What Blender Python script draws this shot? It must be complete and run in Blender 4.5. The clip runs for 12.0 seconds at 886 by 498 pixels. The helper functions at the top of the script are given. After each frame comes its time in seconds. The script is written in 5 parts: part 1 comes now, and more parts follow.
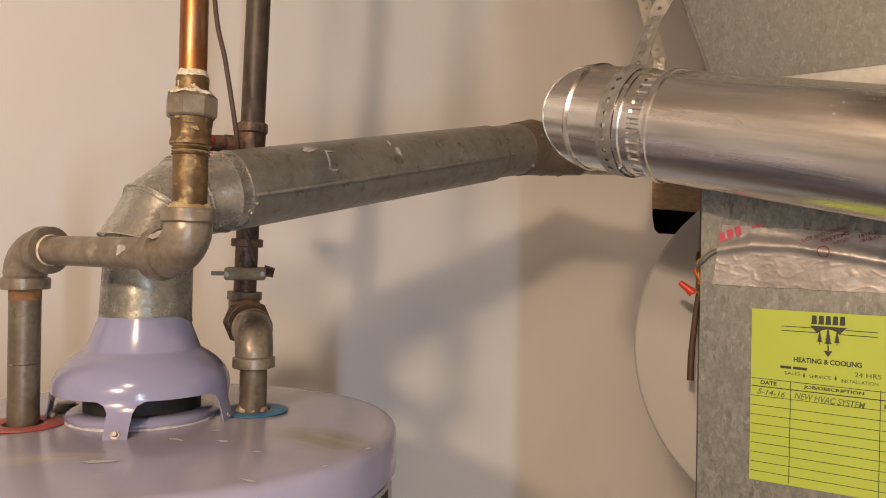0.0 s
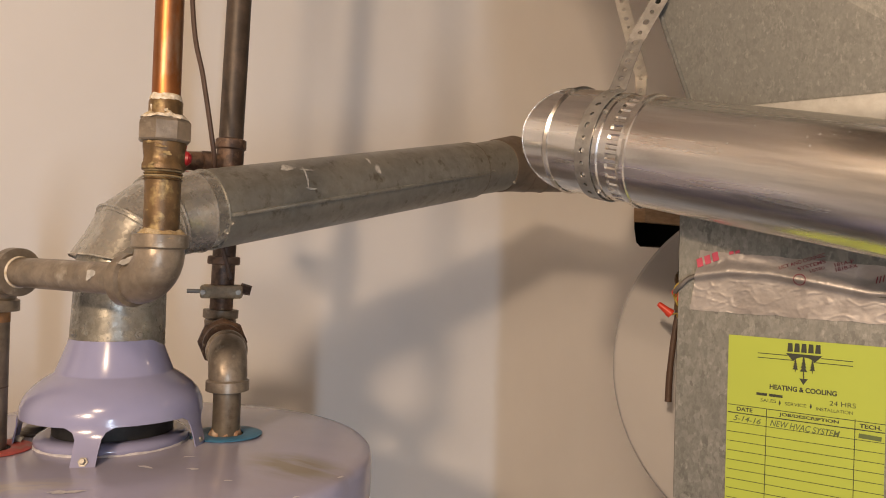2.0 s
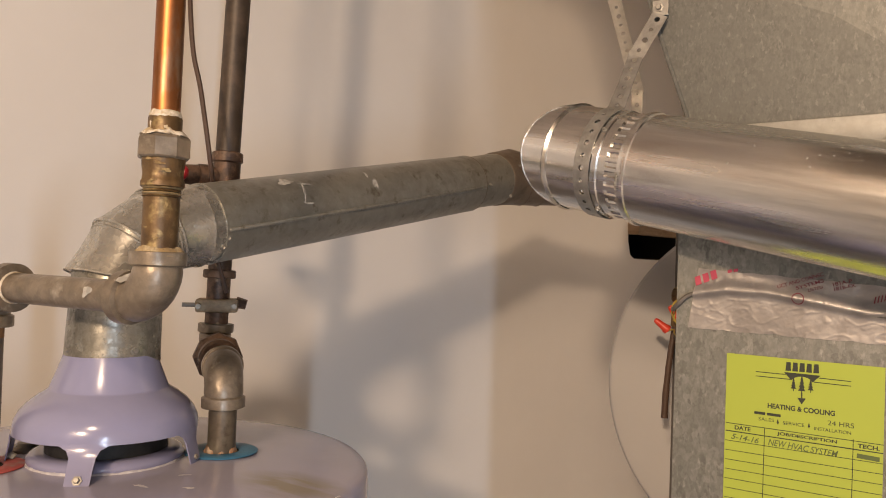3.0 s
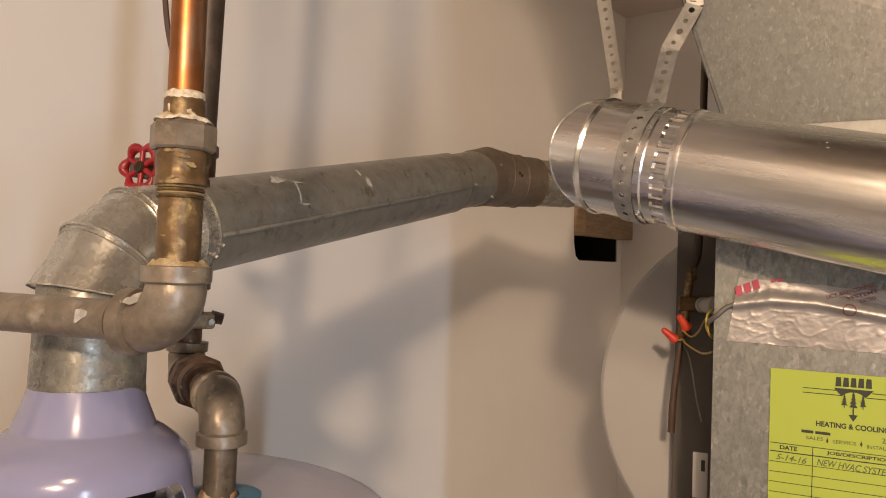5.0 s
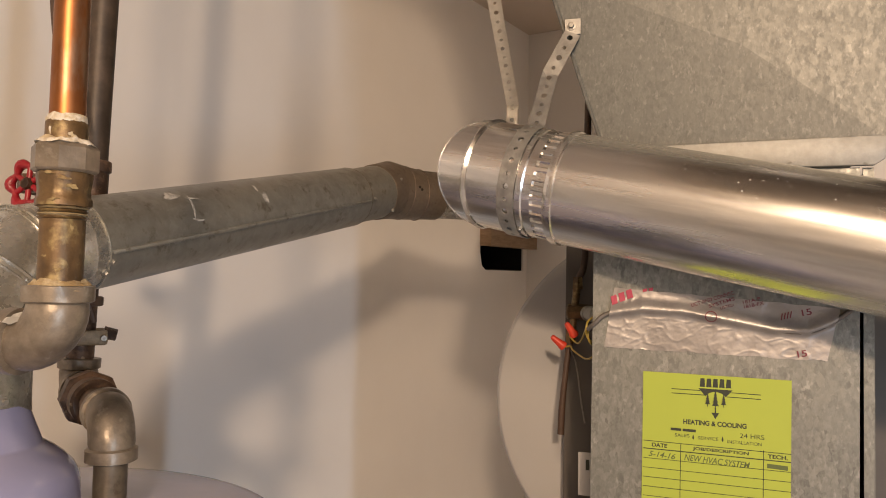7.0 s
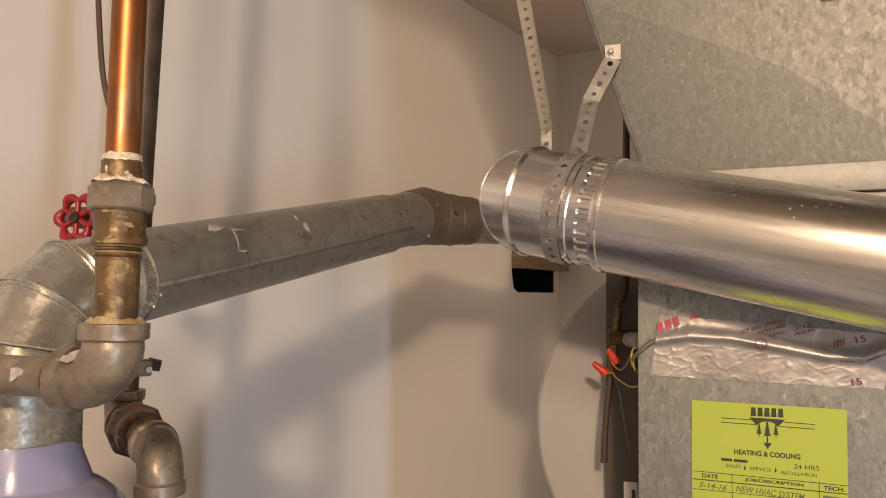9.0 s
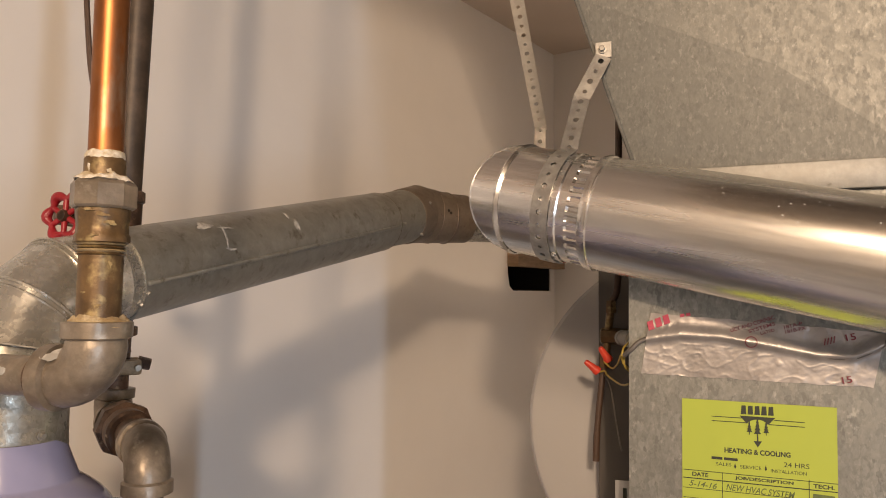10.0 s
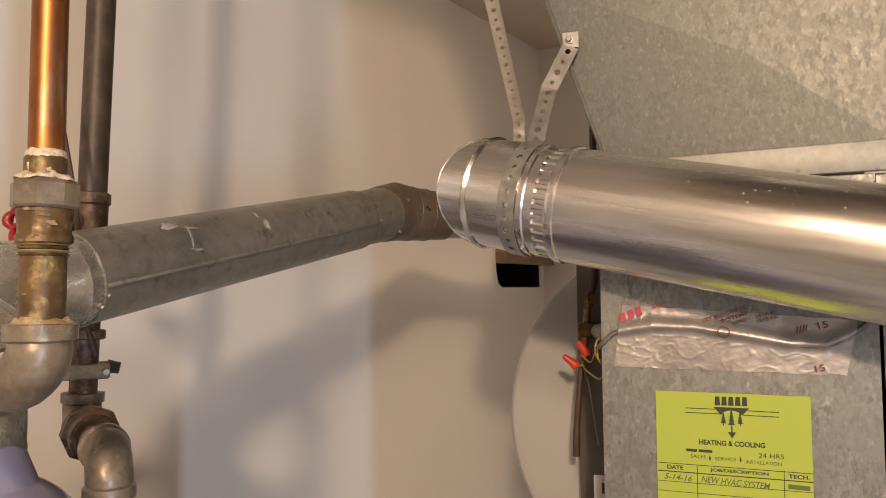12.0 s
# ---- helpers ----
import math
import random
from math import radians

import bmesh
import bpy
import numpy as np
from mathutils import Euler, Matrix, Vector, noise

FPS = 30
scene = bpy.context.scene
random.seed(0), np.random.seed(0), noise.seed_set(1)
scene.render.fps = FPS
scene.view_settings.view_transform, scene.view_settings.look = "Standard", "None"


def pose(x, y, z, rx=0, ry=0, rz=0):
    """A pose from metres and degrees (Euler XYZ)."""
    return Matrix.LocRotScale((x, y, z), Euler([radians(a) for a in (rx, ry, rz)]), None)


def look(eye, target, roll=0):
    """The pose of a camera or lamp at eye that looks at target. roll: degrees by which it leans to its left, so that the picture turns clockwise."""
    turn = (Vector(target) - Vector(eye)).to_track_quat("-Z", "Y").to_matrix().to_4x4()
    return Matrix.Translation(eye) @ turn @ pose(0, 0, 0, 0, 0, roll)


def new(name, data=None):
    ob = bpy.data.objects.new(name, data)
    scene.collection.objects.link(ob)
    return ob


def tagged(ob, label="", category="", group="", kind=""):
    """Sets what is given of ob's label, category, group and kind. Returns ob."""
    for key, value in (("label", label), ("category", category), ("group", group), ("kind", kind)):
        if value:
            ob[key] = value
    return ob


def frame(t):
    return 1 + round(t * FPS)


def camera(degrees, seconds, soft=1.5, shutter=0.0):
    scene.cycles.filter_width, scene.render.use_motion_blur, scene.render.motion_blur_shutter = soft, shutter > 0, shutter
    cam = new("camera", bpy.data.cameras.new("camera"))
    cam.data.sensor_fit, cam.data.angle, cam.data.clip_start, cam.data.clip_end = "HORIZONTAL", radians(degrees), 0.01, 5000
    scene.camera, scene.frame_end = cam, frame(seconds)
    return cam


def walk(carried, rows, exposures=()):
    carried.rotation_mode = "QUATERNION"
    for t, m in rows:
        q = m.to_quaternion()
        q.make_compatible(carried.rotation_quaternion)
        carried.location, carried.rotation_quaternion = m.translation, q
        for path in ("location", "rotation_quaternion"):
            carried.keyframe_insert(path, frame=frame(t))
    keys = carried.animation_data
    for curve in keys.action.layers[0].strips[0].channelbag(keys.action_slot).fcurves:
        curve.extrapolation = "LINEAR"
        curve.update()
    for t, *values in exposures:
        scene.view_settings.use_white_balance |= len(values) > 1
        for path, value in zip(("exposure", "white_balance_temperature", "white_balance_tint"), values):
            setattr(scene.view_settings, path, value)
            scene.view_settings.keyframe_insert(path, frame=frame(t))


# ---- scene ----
cam = camera(59.92, 12.0, soft=1.0)
PATH = [
    (0, 0, 0, 1.563, 90.4, -0.7, -0),
    (0.5, 0.0015, 0.001, 1.5674, 90.18, -0.79, -0.1),
    (1, 0.0042, 0.0007, 1.5717, 90.18, -0.94, -0.25),
    (1.5, 0.0082, 0.001, 1.5742, 90.31, -0.92, -0.38),
    (2, 0.0069, 0.005, 1.5824, 90.73, -1.27, -1.14),
    (2.5, 0.003, 0.0095, 1.5869, 91.05, -1.5, -1.46),
    (3, -0.0001, 0.0079, 1.591, 91.33, -1.62, -1.77),
    (3.2, 0.0007, 0.0094, 1.5904, 91.3, -1.74, -1.63),
    (4.8, -0.1099, 0.1085, 1.598, 91.37, -1.52, -8.5),
    (5, -0.1138, 0.1059, 1.5995, 91.37, -1.45, -9.3),
    (5.5, -0.1146, 0.0928, 1.603, 91.49, -1.36, -11.02),
    (6, -0.0932, 0.0779, 1.6018, 91.62, -1.33, -13.97),
    (6.5, -0.083, 0.0679, 1.604, 91.82, -1.11, -15.6),
    (7, -0.0951, 0.0707, 1.6048, 92.12, -0.85, -15.41),
    (7.5, -0.1144, 0.0741, 1.6099, 92.68, -0.83, -14.16),
    (7.7, -0.1172, 0.0727, 1.6117, 93.02, -0.66, -13.78),
    (9.5, -0.1063, 0.0797, 1.6139, 93.58, -0.3, -13.52),
    (10, -0.1021, 0.0784, 1.6137, 93.45, -0.29, -13.59),
    (10.5, -0.1056, 0.0757, 1.6161, 93.73, -0.28, -13.54),
    (11, -0.1086, 0.1207, 1.6185, 94.05, -0.1, -13.59),
    (11.5, -0.0862, 0.1306, 1.6175, 94, -0.05, -13.32),
    (12, -0.0701, 0.0804, 1.6099, 93.42, 0.92, -13.61),
]
walk(cam, [(t, pose(x, y, z, rx, ry, rz)) for t, x, y, z, rx, ry, rz in PATH])

# ---- world and lights ----
world = bpy.data.worlds.new("world")
scene.world = world
world.use_nodes = True
world.node_tree.nodes["Background"].inputs[0].default_value = (0.9, 0.92, 1.0, 1)
world.node_tree.nodes["Background"].inputs[1].default_value = 0.02


def lamp(name, place, watts, colour, radius):
    data = bpy.data.lights.new(name, "POINT")
    data.energy, data.color, data.shadow_soft_size = watts, colour, radius
    ob = new(name, data)
    ob.location = place
    return ob


# unseen warm spot, set from the vent shadow, turned to dim the left wall
beam = bpy.data.lights.new("warm_spot", "SPOT")
beam.energy, beam.color, beam.shadow_soft_size, beam.spot_size, beam.spot_blend = 535, (1.0, 0.72, 0.49), 0.10, radians(84), 1.0
spot_ob = new("warm_spot", beam)
spot_ob.matrix_world = look((-0.88, -2.42, 2.58), (2.20, 1.60, 0.80))
# fill bulb, unseen, added to lighten shadows on the wall
lamp("warm_fill", (-1.42, -2.32, 2.58), 40, (1.0, 0.735, 0.50), 0.06)
# unseen bulb overhead, set from the highlight on the draft hood
lamp("overhead_bulb", (-0.29, -0.45, 2.30), 38, (1.0, 0.725, 0.49), 0.08)
# tall narrow source of cool daylight behind, on the furnace side
glow = bpy.data.lights.new("daylight_slot", "AREA")
glow.energy, glow.color, glow.shape, glow.size, glow.size_y = 31.0, (0.66, 0.80, 1.0), "RECTANGLE", 0.08, 1.05
slot = new("daylight_slot", glow)
slot.matrix_world = look((0.55, -1.90, 1.18), (0.0, 1.5, 1.18))
scene.view_settings.exposure = -0.51


# ---- materials ----
def material(name, colour, rough=0.5, metal=0.0, second=None, scale=20.0, amount=0.5, fine=180.0, fine_amount=0.15, bump=0.05,
             bump_scale=None, spots=None, spot_scale=30.0, spot_level=0.62, spot_soft=0.06, rough_var=0.1, kind="noise", stretch=(1, 1, 1), coat=0.0, bump_distance=0.002, along=None):
    m = bpy.data.materials.new(name)
    m.use_nodes = True
    nt = m.node_tree
    n, l = nt.nodes, nt.links
    b = n["Principled BSDF"]
    tc = n.new("ShaderNodeTexCoord")
    mp = n.new("ShaderNodeMapping")
    mp.inputs["Scale"].default_value = stretch
    if along:
        turn = n.new("ShaderNodeMapping")
        turn.inputs["Rotation"].default_value = Vector(along).rotation_difference(Vector((0, 0, 1))).to_euler()
        l.new(tc.outputs["Object"], turn.inputs["Vector"])
        l.new(turn.outputs[0], mp.inputs["Vector"])
    else:
        l.new(tc.outputs["Object"], mp.inputs["Vector"])

    def tex(s, detail=4.0, k="noise"):
        if k == "voronoi":
            t = n.new("ShaderNodeTexVoronoi")
            t.inputs["Scale"].default_value = s
            t.inputs["Randomness"].default_value = 1.0
            w = n.new("ShaderNodeTexNoise")
            w.inputs["Scale"].default_value = s * 1.5
            l.new(mp.outputs[0], w.inputs["Vector"])
            mixv = n.new("ShaderNodeMix")
            mixv.data_type = "VECTOR"
            mixv.inputs[0].default_value = 0.035
            l.new(mp.outputs[0], mixv.inputs[4])
            l.new(w.outputs["Color"], mixv.inputs[5])
            l.new(mixv.outputs[1], t.inputs["Vector"])
            bw = n.new("ShaderNodeRGBToBW")
            l.new(t.outputs["Color"], bw.inputs[0])
            return bw.outputs[0]
        t = n.new("ShaderNodeTexNoise")
        t.inputs["Scale"].default_value = s
        t.inputs["Detail"].default_value = detail
        t.inputs["Roughness"].default_value = 0.6
        l.new(mp.outputs[0], t.inputs["Vector"])
        return t.outputs["Fac"]

    def ramp(v, lo, hi):
        r = n.new("ShaderNodeMapRange")
        r.inputs["From Min"].default_value, r.inputs["From Max"].default_value = lo, hi
        l.new(v, r.inputs["Value"])
        return r.outputs[0]

    def mix(f, a, c):
        x = n.new("ShaderNodeMix")
        x.data_type = "RGBA"
        for s, v in ((0, f), (6, a), (7, c)):
            if isinstance(v, (tuple, float, int)):
                x.inputs[s].default_value = v if isinstance(v, (float, int)) else (*v, 1)
            else:
                l.new(v, x.inputs[s])
        return x.outputs[2]

    second = second or tuple(c * 0.8 for c in colour)
    big = tex(scale, 5.0, kind)
    f = ramp(big, 0.10 + 0.35 * amount, 0.90 - 0.35 * amount) if kind == "noise" else ramp(big, 0.15, 0.85)
    col = mix(f, second, colour)
    grain = tex(fine, 3.0)
    dark = tuple(c * (1 - fine_amount * 2) for c in colour)
    sc = n.new("ShaderNodeMath")
    sc.operation = "MULTIPLY"
    sc.inputs[1].default_value = min(1.0, fine_amount * 3)
    l.new(ramp(grain, 0.45, 0.75), sc.inputs[0])
    col = mix(sc.outputs[0], col, dark)
    if spots:
        col = mix(ramp(tex(spot_scale, 6.0), spot_level, spot_level + spot_soft), col, spots)
    l.new(col, b.inputs["Base Color"])
    b.inputs["Metallic"].default_value = metal
    rr = n.new("ShaderNodeMapRange")
    rr.inputs["To Min"].default_value, rr.inputs["To Max"].default_value = max(0.03, rough - rough_var), min(1, rough + rough_var)
    l.new(big, rr.inputs["Value"])
    l.new(rr.outputs[0], b.inputs["Roughness"])
    b.inputs["Coat Weight"].default_value = coat
    b.inputs["Coat Roughness"].default_value = 0.15
    if bump:
        bp = n.new("ShaderNodeBump")
        bp.inputs["Strength"].default_value = bump
        bp.inputs["Distance"].default_value = bump_distance
        l.new(tex(bump_scale or fine, 4.0), bp.inputs["Height"])
        l.new(bp.outputs[0], b.inputs["Normal"])
    return m



def spangled(name, light, dark, scale, rough, metal, tilt, patch=9.0, stain=None, stain_level=0.62, stretch=(1, 1, 1), cell=0.35):
    """Hot-dip zinc: crystals that differ in tone, gloss and lean, under broad dull patches."""
    m = bpy.data.materials.new(name)
    m.use_nodes = True
    n, l = m.node_tree.nodes, m.node_tree.links
    b = n["Principled BSDF"]
    tc, mp = n.new("ShaderNodeTexCoord"), n.new("ShaderNodeMapping")
    mp.inputs["Scale"].default_value = stretch
    l.new(tc.outputs["Object"], mp.inputs["Vector"])

    def noise_at(size, detail):
        t = n.new("ShaderNodeTexNoise")
        t.inputs["Scale"].default_value, t.inputs["Detail"].default_value, t.inputs["Roughness"].default_value = size, detail, 0.62
        l.new(mp.outputs[0], t.inputs["Vector"])
        return t

    def vec(op, a, c):
        v = n.new("ShaderNodeVectorMath")
        v.operation = op
        for k, q in enumerate((a, c)):
            if isinstance(q, (tuple, float)):
                if op == "SCALE" and k:
                    v.inputs["Scale"].default_value = q
                else:
                    v.inputs[k].default_value = q
            else:
                l.new(q, v.inputs[k])
        return v.outputs[0]

    def blend(f, a, c):
        x = n.new("ShaderNodeMix")
        x.data_type = "RGBA"
        for k, v in ((0, f), (6, a), (7, c)):
            if isinstance(v, tuple):
                x.inputs[k].default_value = (*v, 1)
            elif isinstance(v, float):
                x.inputs[k].default_value = v
            else:
                l.new(v, x.inputs[k])
        return x.outputs[2]

    def span(v, lo, hi, a=0.0, c=1.0):
        r = n.new("ShaderNodeMapRange")
        for key, q in (("From Min", lo), ("From Max", hi), ("To Min", a), ("To Max", c)):
            r.inputs[key].default_value = q
        l.new(v, r.inputs["Value"])
        return r.outputs[0]

    warp = vec("SCALE", vec("SUBTRACT", noise_at(scale * 1.3, 3.0).outputs["Color"], (0.5, 0.5, 0.5)), 0.9 / scale)
    cells = []
    for size in (scale, scale * 2.3):
        t = n.new("ShaderNodeTexVoronoi")
        t.inputs["Scale"].default_value = size
        l.new(vec("ADD", mp.outputs[0], warp), t.inputs["Vector"])
        cells.append(t.outputs["Color"])
    crystal = blend(0.4, cells[0], cells[1])
    grey = n.new("ShaderNodeRGBToBW")
    l.new(crystal, grey.inputs[0])
    feather = noise_at(scale * 2.0, 5.0).outputs["Fac"]
    tone = n.new("ShaderNodeMath")
    tone.operation = "MULTIPLY_ADD"
    tone.inputs[1].default_value = 0.9
    l.new(feather, tone.inputs[0])
    l.new(span(grey.outputs[0], 0.2, 0.8, -cell, cell), tone.inputs[2])
    col = blend(span(tone.outputs[0], 0.15, 0.80), dark, light)
    mid_tone = tuple(0.5 * (p + q) for p, q in zip(light, dark))
    col = blend(span(noise_at(patch, 3.0).outputs["Fac"], 0.35, 0.70, 0.0, 0.65), col, mid_tone)
    if stain:
        col = blend(span(noise_at(patch * 5, 6.0).outputs["Fac"], stain_level, stain_level + 0.12), col, stain)
    l.new(col, b.inputs["Base Color"])
    b.inputs["Metallic"].default_value = metal
    l.new(span(grey.outputs[0], 0.2, 0.8, rough + 0.3 * cell, max(0.05, rough - 0.3 * cell)), b.inputs["Roughness"])
    geo = n.new("ShaderNodeNewGeometry")
    lean_by = vec("SCALE", vec("SUBTRACT", crystal, (0.5, 0.5, 0.5)), tilt)
    l.new(vec("NORMALIZE", vec("ADD", geo.outputs["Normal"], lean_by), (0.0, 0.0, 0.0)), b.inputs["Normal"])
    return m


M_WALL = material("wall_paint", (0.82, 0.79, 0.75), 0.75, 0, (0.79, 0.76, 0.72), 3.0, 0.8, 400, 0.02, 0.12, 260, bump_distance=0.001)
M_CEIL = material("ceiling_paint", (0.68, 0.585, 0.49), 0.85, 0, (0.62, 0.525, 0.44), 4.0, 0.4, 300, 0.03, 0.2)
# room ceiling out of view, kept dark to put a dark band in the flue
M_DARKCEIL = material("dark_unseen_ceiling", (0.085, 0.062, 0.043), 0.85, 0, (0.060, 0.043, 0.030), 9.0, 0.6, 120, 0.1, 0.2, stretch=(1, 8, 1))
# unseen floor, coloured pale so it bounces light up the wall
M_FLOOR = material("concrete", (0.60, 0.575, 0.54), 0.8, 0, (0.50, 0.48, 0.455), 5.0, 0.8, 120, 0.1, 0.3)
M_LILAC = material("lilac_enamel", (0.276, 0.280, 0.430), 0.19, 0, (0.258, 0.262, 0.405), 14, 0.8, 260, 0.03, 0.03, 60, spots=(0.28, 0.275, 0.39), spot_scale=22, spot_level=0.70, coat=0.3)
M_TOP = material("dusty_lilac_enamel", (0.355, 0.352, 0.490), 0.22, 0, (0.335, 0.325, 0.435), 9, 0.7, 240, 0.05, 0.04, 60, spots=(0.39, 0.37, 0.37), spot_scale=38, spot_level=0.68, coat=0.25)


def smudge(m, centre, size, turn, colour, strength, streak):
    """Adds a soft stain of its own outline to a material, broken up by streaks."""
    n, l = m.node_tree.nodes, m.node_tree.links
    b = n["Principled BSDF"]
    before = b.inputs["Base Color"].links[0].from_socket
    tc, mp = n.new("ShaderNodeTexCoord"), n.new("ShaderNodeMapping")
    mp.vector_type = "TEXTURE"
    mp.inputs["Location"].default_value, mp.inputs["Rotation"].default_value, mp.inputs["Scale"].default_value = centre, (0, 0, turn), size
    l.new(tc.outputs["Object"], mp.inputs["Vector"])
    grain = n.new("ShaderNodeTexNoise")
    grain.inputs["Scale"].default_value, grain.inputs["Detail"].default_value = 1.0, 6.0
    st = n.new("ShaderNodeMapping")
    st.inputs["Scale"].default_value = streak
    l.new(mp.outputs[0], st.inputs["Vector"])
    l.new(st.outputs[0], grain.inputs["Vector"])
    ball = n.new("ShaderNodeVectorMath")
    ball.operation = "LENGTH"
    l.new(mp.outputs[0], ball.inputs[0])
    edge = n.new("ShaderNodeMapRange")
    edge.inputs["From Min"].default_value, edge.inputs["From Max"].default_value = 1.0, 0.35
    l.new(ball.outputs["Value"], edge.inputs["Value"])
    grit = n.new("ShaderNodeMapRange")
    grit.inputs["From Min"].default_value, grit.inputs["From Max"].default_value, grit.inputs["To Max"].default_value = 0.26, 0.52, strength
    l.new(grain.outputs["Fac"], grit.inputs["Value"])
    both = n.new("ShaderNodeMath")
    both.operation = "MULTIPLY"
    l.new(edge.outputs[0], both.inputs[0])
    l.new(grit.outputs[0], both.inputs[1])
    x = n.new("ShaderNodeMix")
    x.data_type = "RGBA"
    l.new(both.outputs[0], x.inputs[0])
    l.new(before, x.inputs[6])
    x.inputs[7].default_value = (*colour, 1)
    l.new(x.outputs[2], b.inputs["Base Color"])


smudge(M_TOP, (-0.104, 0.682, 1.40), (0.060, 0.041, 0.05), -0.35, (0.225, 0.195, 0.15), 1.0, (0.9, 2.4, 1.0))
smudge(M_TOP, (-0.285, 0.745, 1.40), (0.175, 0.150, 0.05), 0.2, (0.39, 0.36, 0.35), 0.40, (4.0, 4.0, 1.0))
smudge(M_TOP, (-0.300, 0.600, 1.40), (0.060, 0.020, 0.05), 0.25, (0.46, 0.43, 0.42), 0.8, (3.0, 3.0, 1.0))
M_JACKET = material("jacket_enamel", (0.24, 0.23, 0.36), 0.3, 0, (0.22, 0.21, 0.34), 8, 0.6, 240, 0.03, 0.03, 60, coat=0.2)
M_BLACK = material("black_steel", (0.012, 0.012, 0.013), 0.6, 0.0, (0.022, 0.022, 0.022), 60, 0.6, 200, 0.2, 0.1)
M_RED = material("red_plastic", (0.50, 0.10, 0.09), 0.6, 0, (0.36, 0.09, 0.08), 40, 0.9, 200, 0.2, 0.1, spots=(0.30, 0.20, 0.18), spot_scale=50, spot_level=0.56, spot_soft=0.12)
M_BLUE = material("blue_plastic", (0.05, 0.20, 0.36), 0.5, 0, (0.04, 0.15, 0.28), 60, 0.6, 200, 0.2, 0.1)
M_GALV = spangled("weathered_galvanized", (0.52, 0.505, 0.46), (0.36, 0.348, 0.312), 150, 0.27, 0.72, 0.08, 24.0, (0.26, 0.245, 0.21), 0.70)
M_CLEAT = material("dull_zinc_cleat", (0.36, 0.352, 0.32), 0.55, 0.35, (0.27, 0.262, 0.235), 60, 0.7, 150, 0.15, 0.1, 120, spots=(0.20, 0.19, 0.165), spot_scale=90, spot_level=0.64)
M_ORANGE = material("orange_rust", (0.30, 0.155, 0.06), 0.8, 0, (0.17, 0.085, 0.038), 60, 0.8, 200, 0.2, 0.2, 120)
M_RUSTCRUST = material("rusty_crust", (0.52, 0.40, 0.29), 0.9, 0, (0.30, 0.13, 0.055), 70, 0.9, 300, 0.2, 0.8, 220)
# strap zinc lightened to paint in the light on the rising strap
M_STRAP_LIT = material("lit_zinc_strap", (0.70, 0.67, 0.62), 0.5, 0.1, (0.60, 0.575, 0.53), 90, 0.8, 300, 0.1, 0.05)
M_STACK = spangled("grimy_galvanized", (0.34, 0.33, 0.285), (0.19, 0.180, 0.152), 170, 0.36, 0.55, 0.10, 30.0, (0.11, 0.10, 0.083), 0.60)
M_CLAMP = material("cast_bronze", (0.40, 0.315, 0.20), 0.5, 0.1, (0.23, 0.165, 0.095), 70, 0.8, 200, 0.25, 0.3, 120, spots=(0.48, 0.42, 0.32), spot_scale=80, spot_level=0.62)
M_THREAD = material("taped_thread", (0.40, 0.31, 0.17), 0.65, 0.1, (0.22, 0.15, 0.075), 90, 0.8, 200, 0.2, 0.2, 120)
M_SPANGLE = spangled("spangled_plenum_sheet", (0.184, 0.184, 0.167), (0.103, 0.103, 0.092), 210, 0.50, 0.34, 0.006, 44.0, (0.205, 0.205, 0.186), 0.565, (1, 1, 0.6), 0.15)
# same sheet, coarser and lightened to paint in the lower face's lighting
M_LITSHEET = spangled("lit_spangled_sheet", (0.285, 0.285, 0.258), (0.120, 0.120, 0.106), 150, 0.42, 0.42, 0.02, 30.0, (0.34, 0.335, 0.30), 0.60, (1, 1, 0.6), 0.30)
M_OLDVENT = spangled("dull_old_vent", (0.365, 0.360, 0.322), (0.205, 0.196, 0.168), 44, 0.40, 0.50, 0.02, 11.0, (0.155, 0.135, 0.105), 0.58, (1, 1, 1), 0.12)
M_RUSTVENT = material("browned_vent", (0.20, 0.15, 0.112), 0.5, 0.35, (0.125, 0.09, 0.067), 55, 0.6, 160, 0.22, 0.10, 120, spots=(0.25, 0.215, 0.18), spot_scale=90, spot_level=0.61, spot_soft=0.10)
M_BRIGHT = material("bright_new_vent", (0.90, 0.88, 0.845), 0.25, 1.0, (0.66, 0.645, 0.615), 60, 0.9, 420, 0.05, 0.07, 45, rough_var=0.12, stretch=(1, 1, 0.06), along=(-0.702, 0.679, 0.217), spots=(0.82, 0.80, 0.77), spot_scale=130, spot_level=0.60, spot_soft=0.12, bump_distance=0.001)
M_BROWNED = spangled("browned_elbow", (0.235, 0.195, 0.155), (0.140, 0.105, 0.078), 60, 0.46, 0.40, 0.03, 22.0, (0.10, 0.070, 0.050), 0.60, (1, 1, 1), 0.12)
M_STRAP = material("hanger_strap_zinc", (0.42, 0.406, 0.375), 0.36, 0.70, (0.30, 0.29, 0.268), 90, 0.8, 300, 0.1, 0.05)
M_IRON = material("galvanized_fitting", (0.300, 0.252, 0.195), 0.36, 0.42, (0.145, 0.114, 0.081), 42, 0.6, 120, 0.26, 0.30, 95, spots=(0.40, 0.35, 0.28), spot_scale=60, spot_level=0.58, spot_soft=0.16)
M_PIPE = material("galvanized_pipe", (0.20, 0.168, 0.126), 0.42, 0.4, (0.115, 0.090, 0.064), 45, 0.6, 140, 0.25, 0.15, 90, spots=(0.10, 0.072, 0.05), spot_scale=70, spot_level=0.61, spot_soft=0.08)
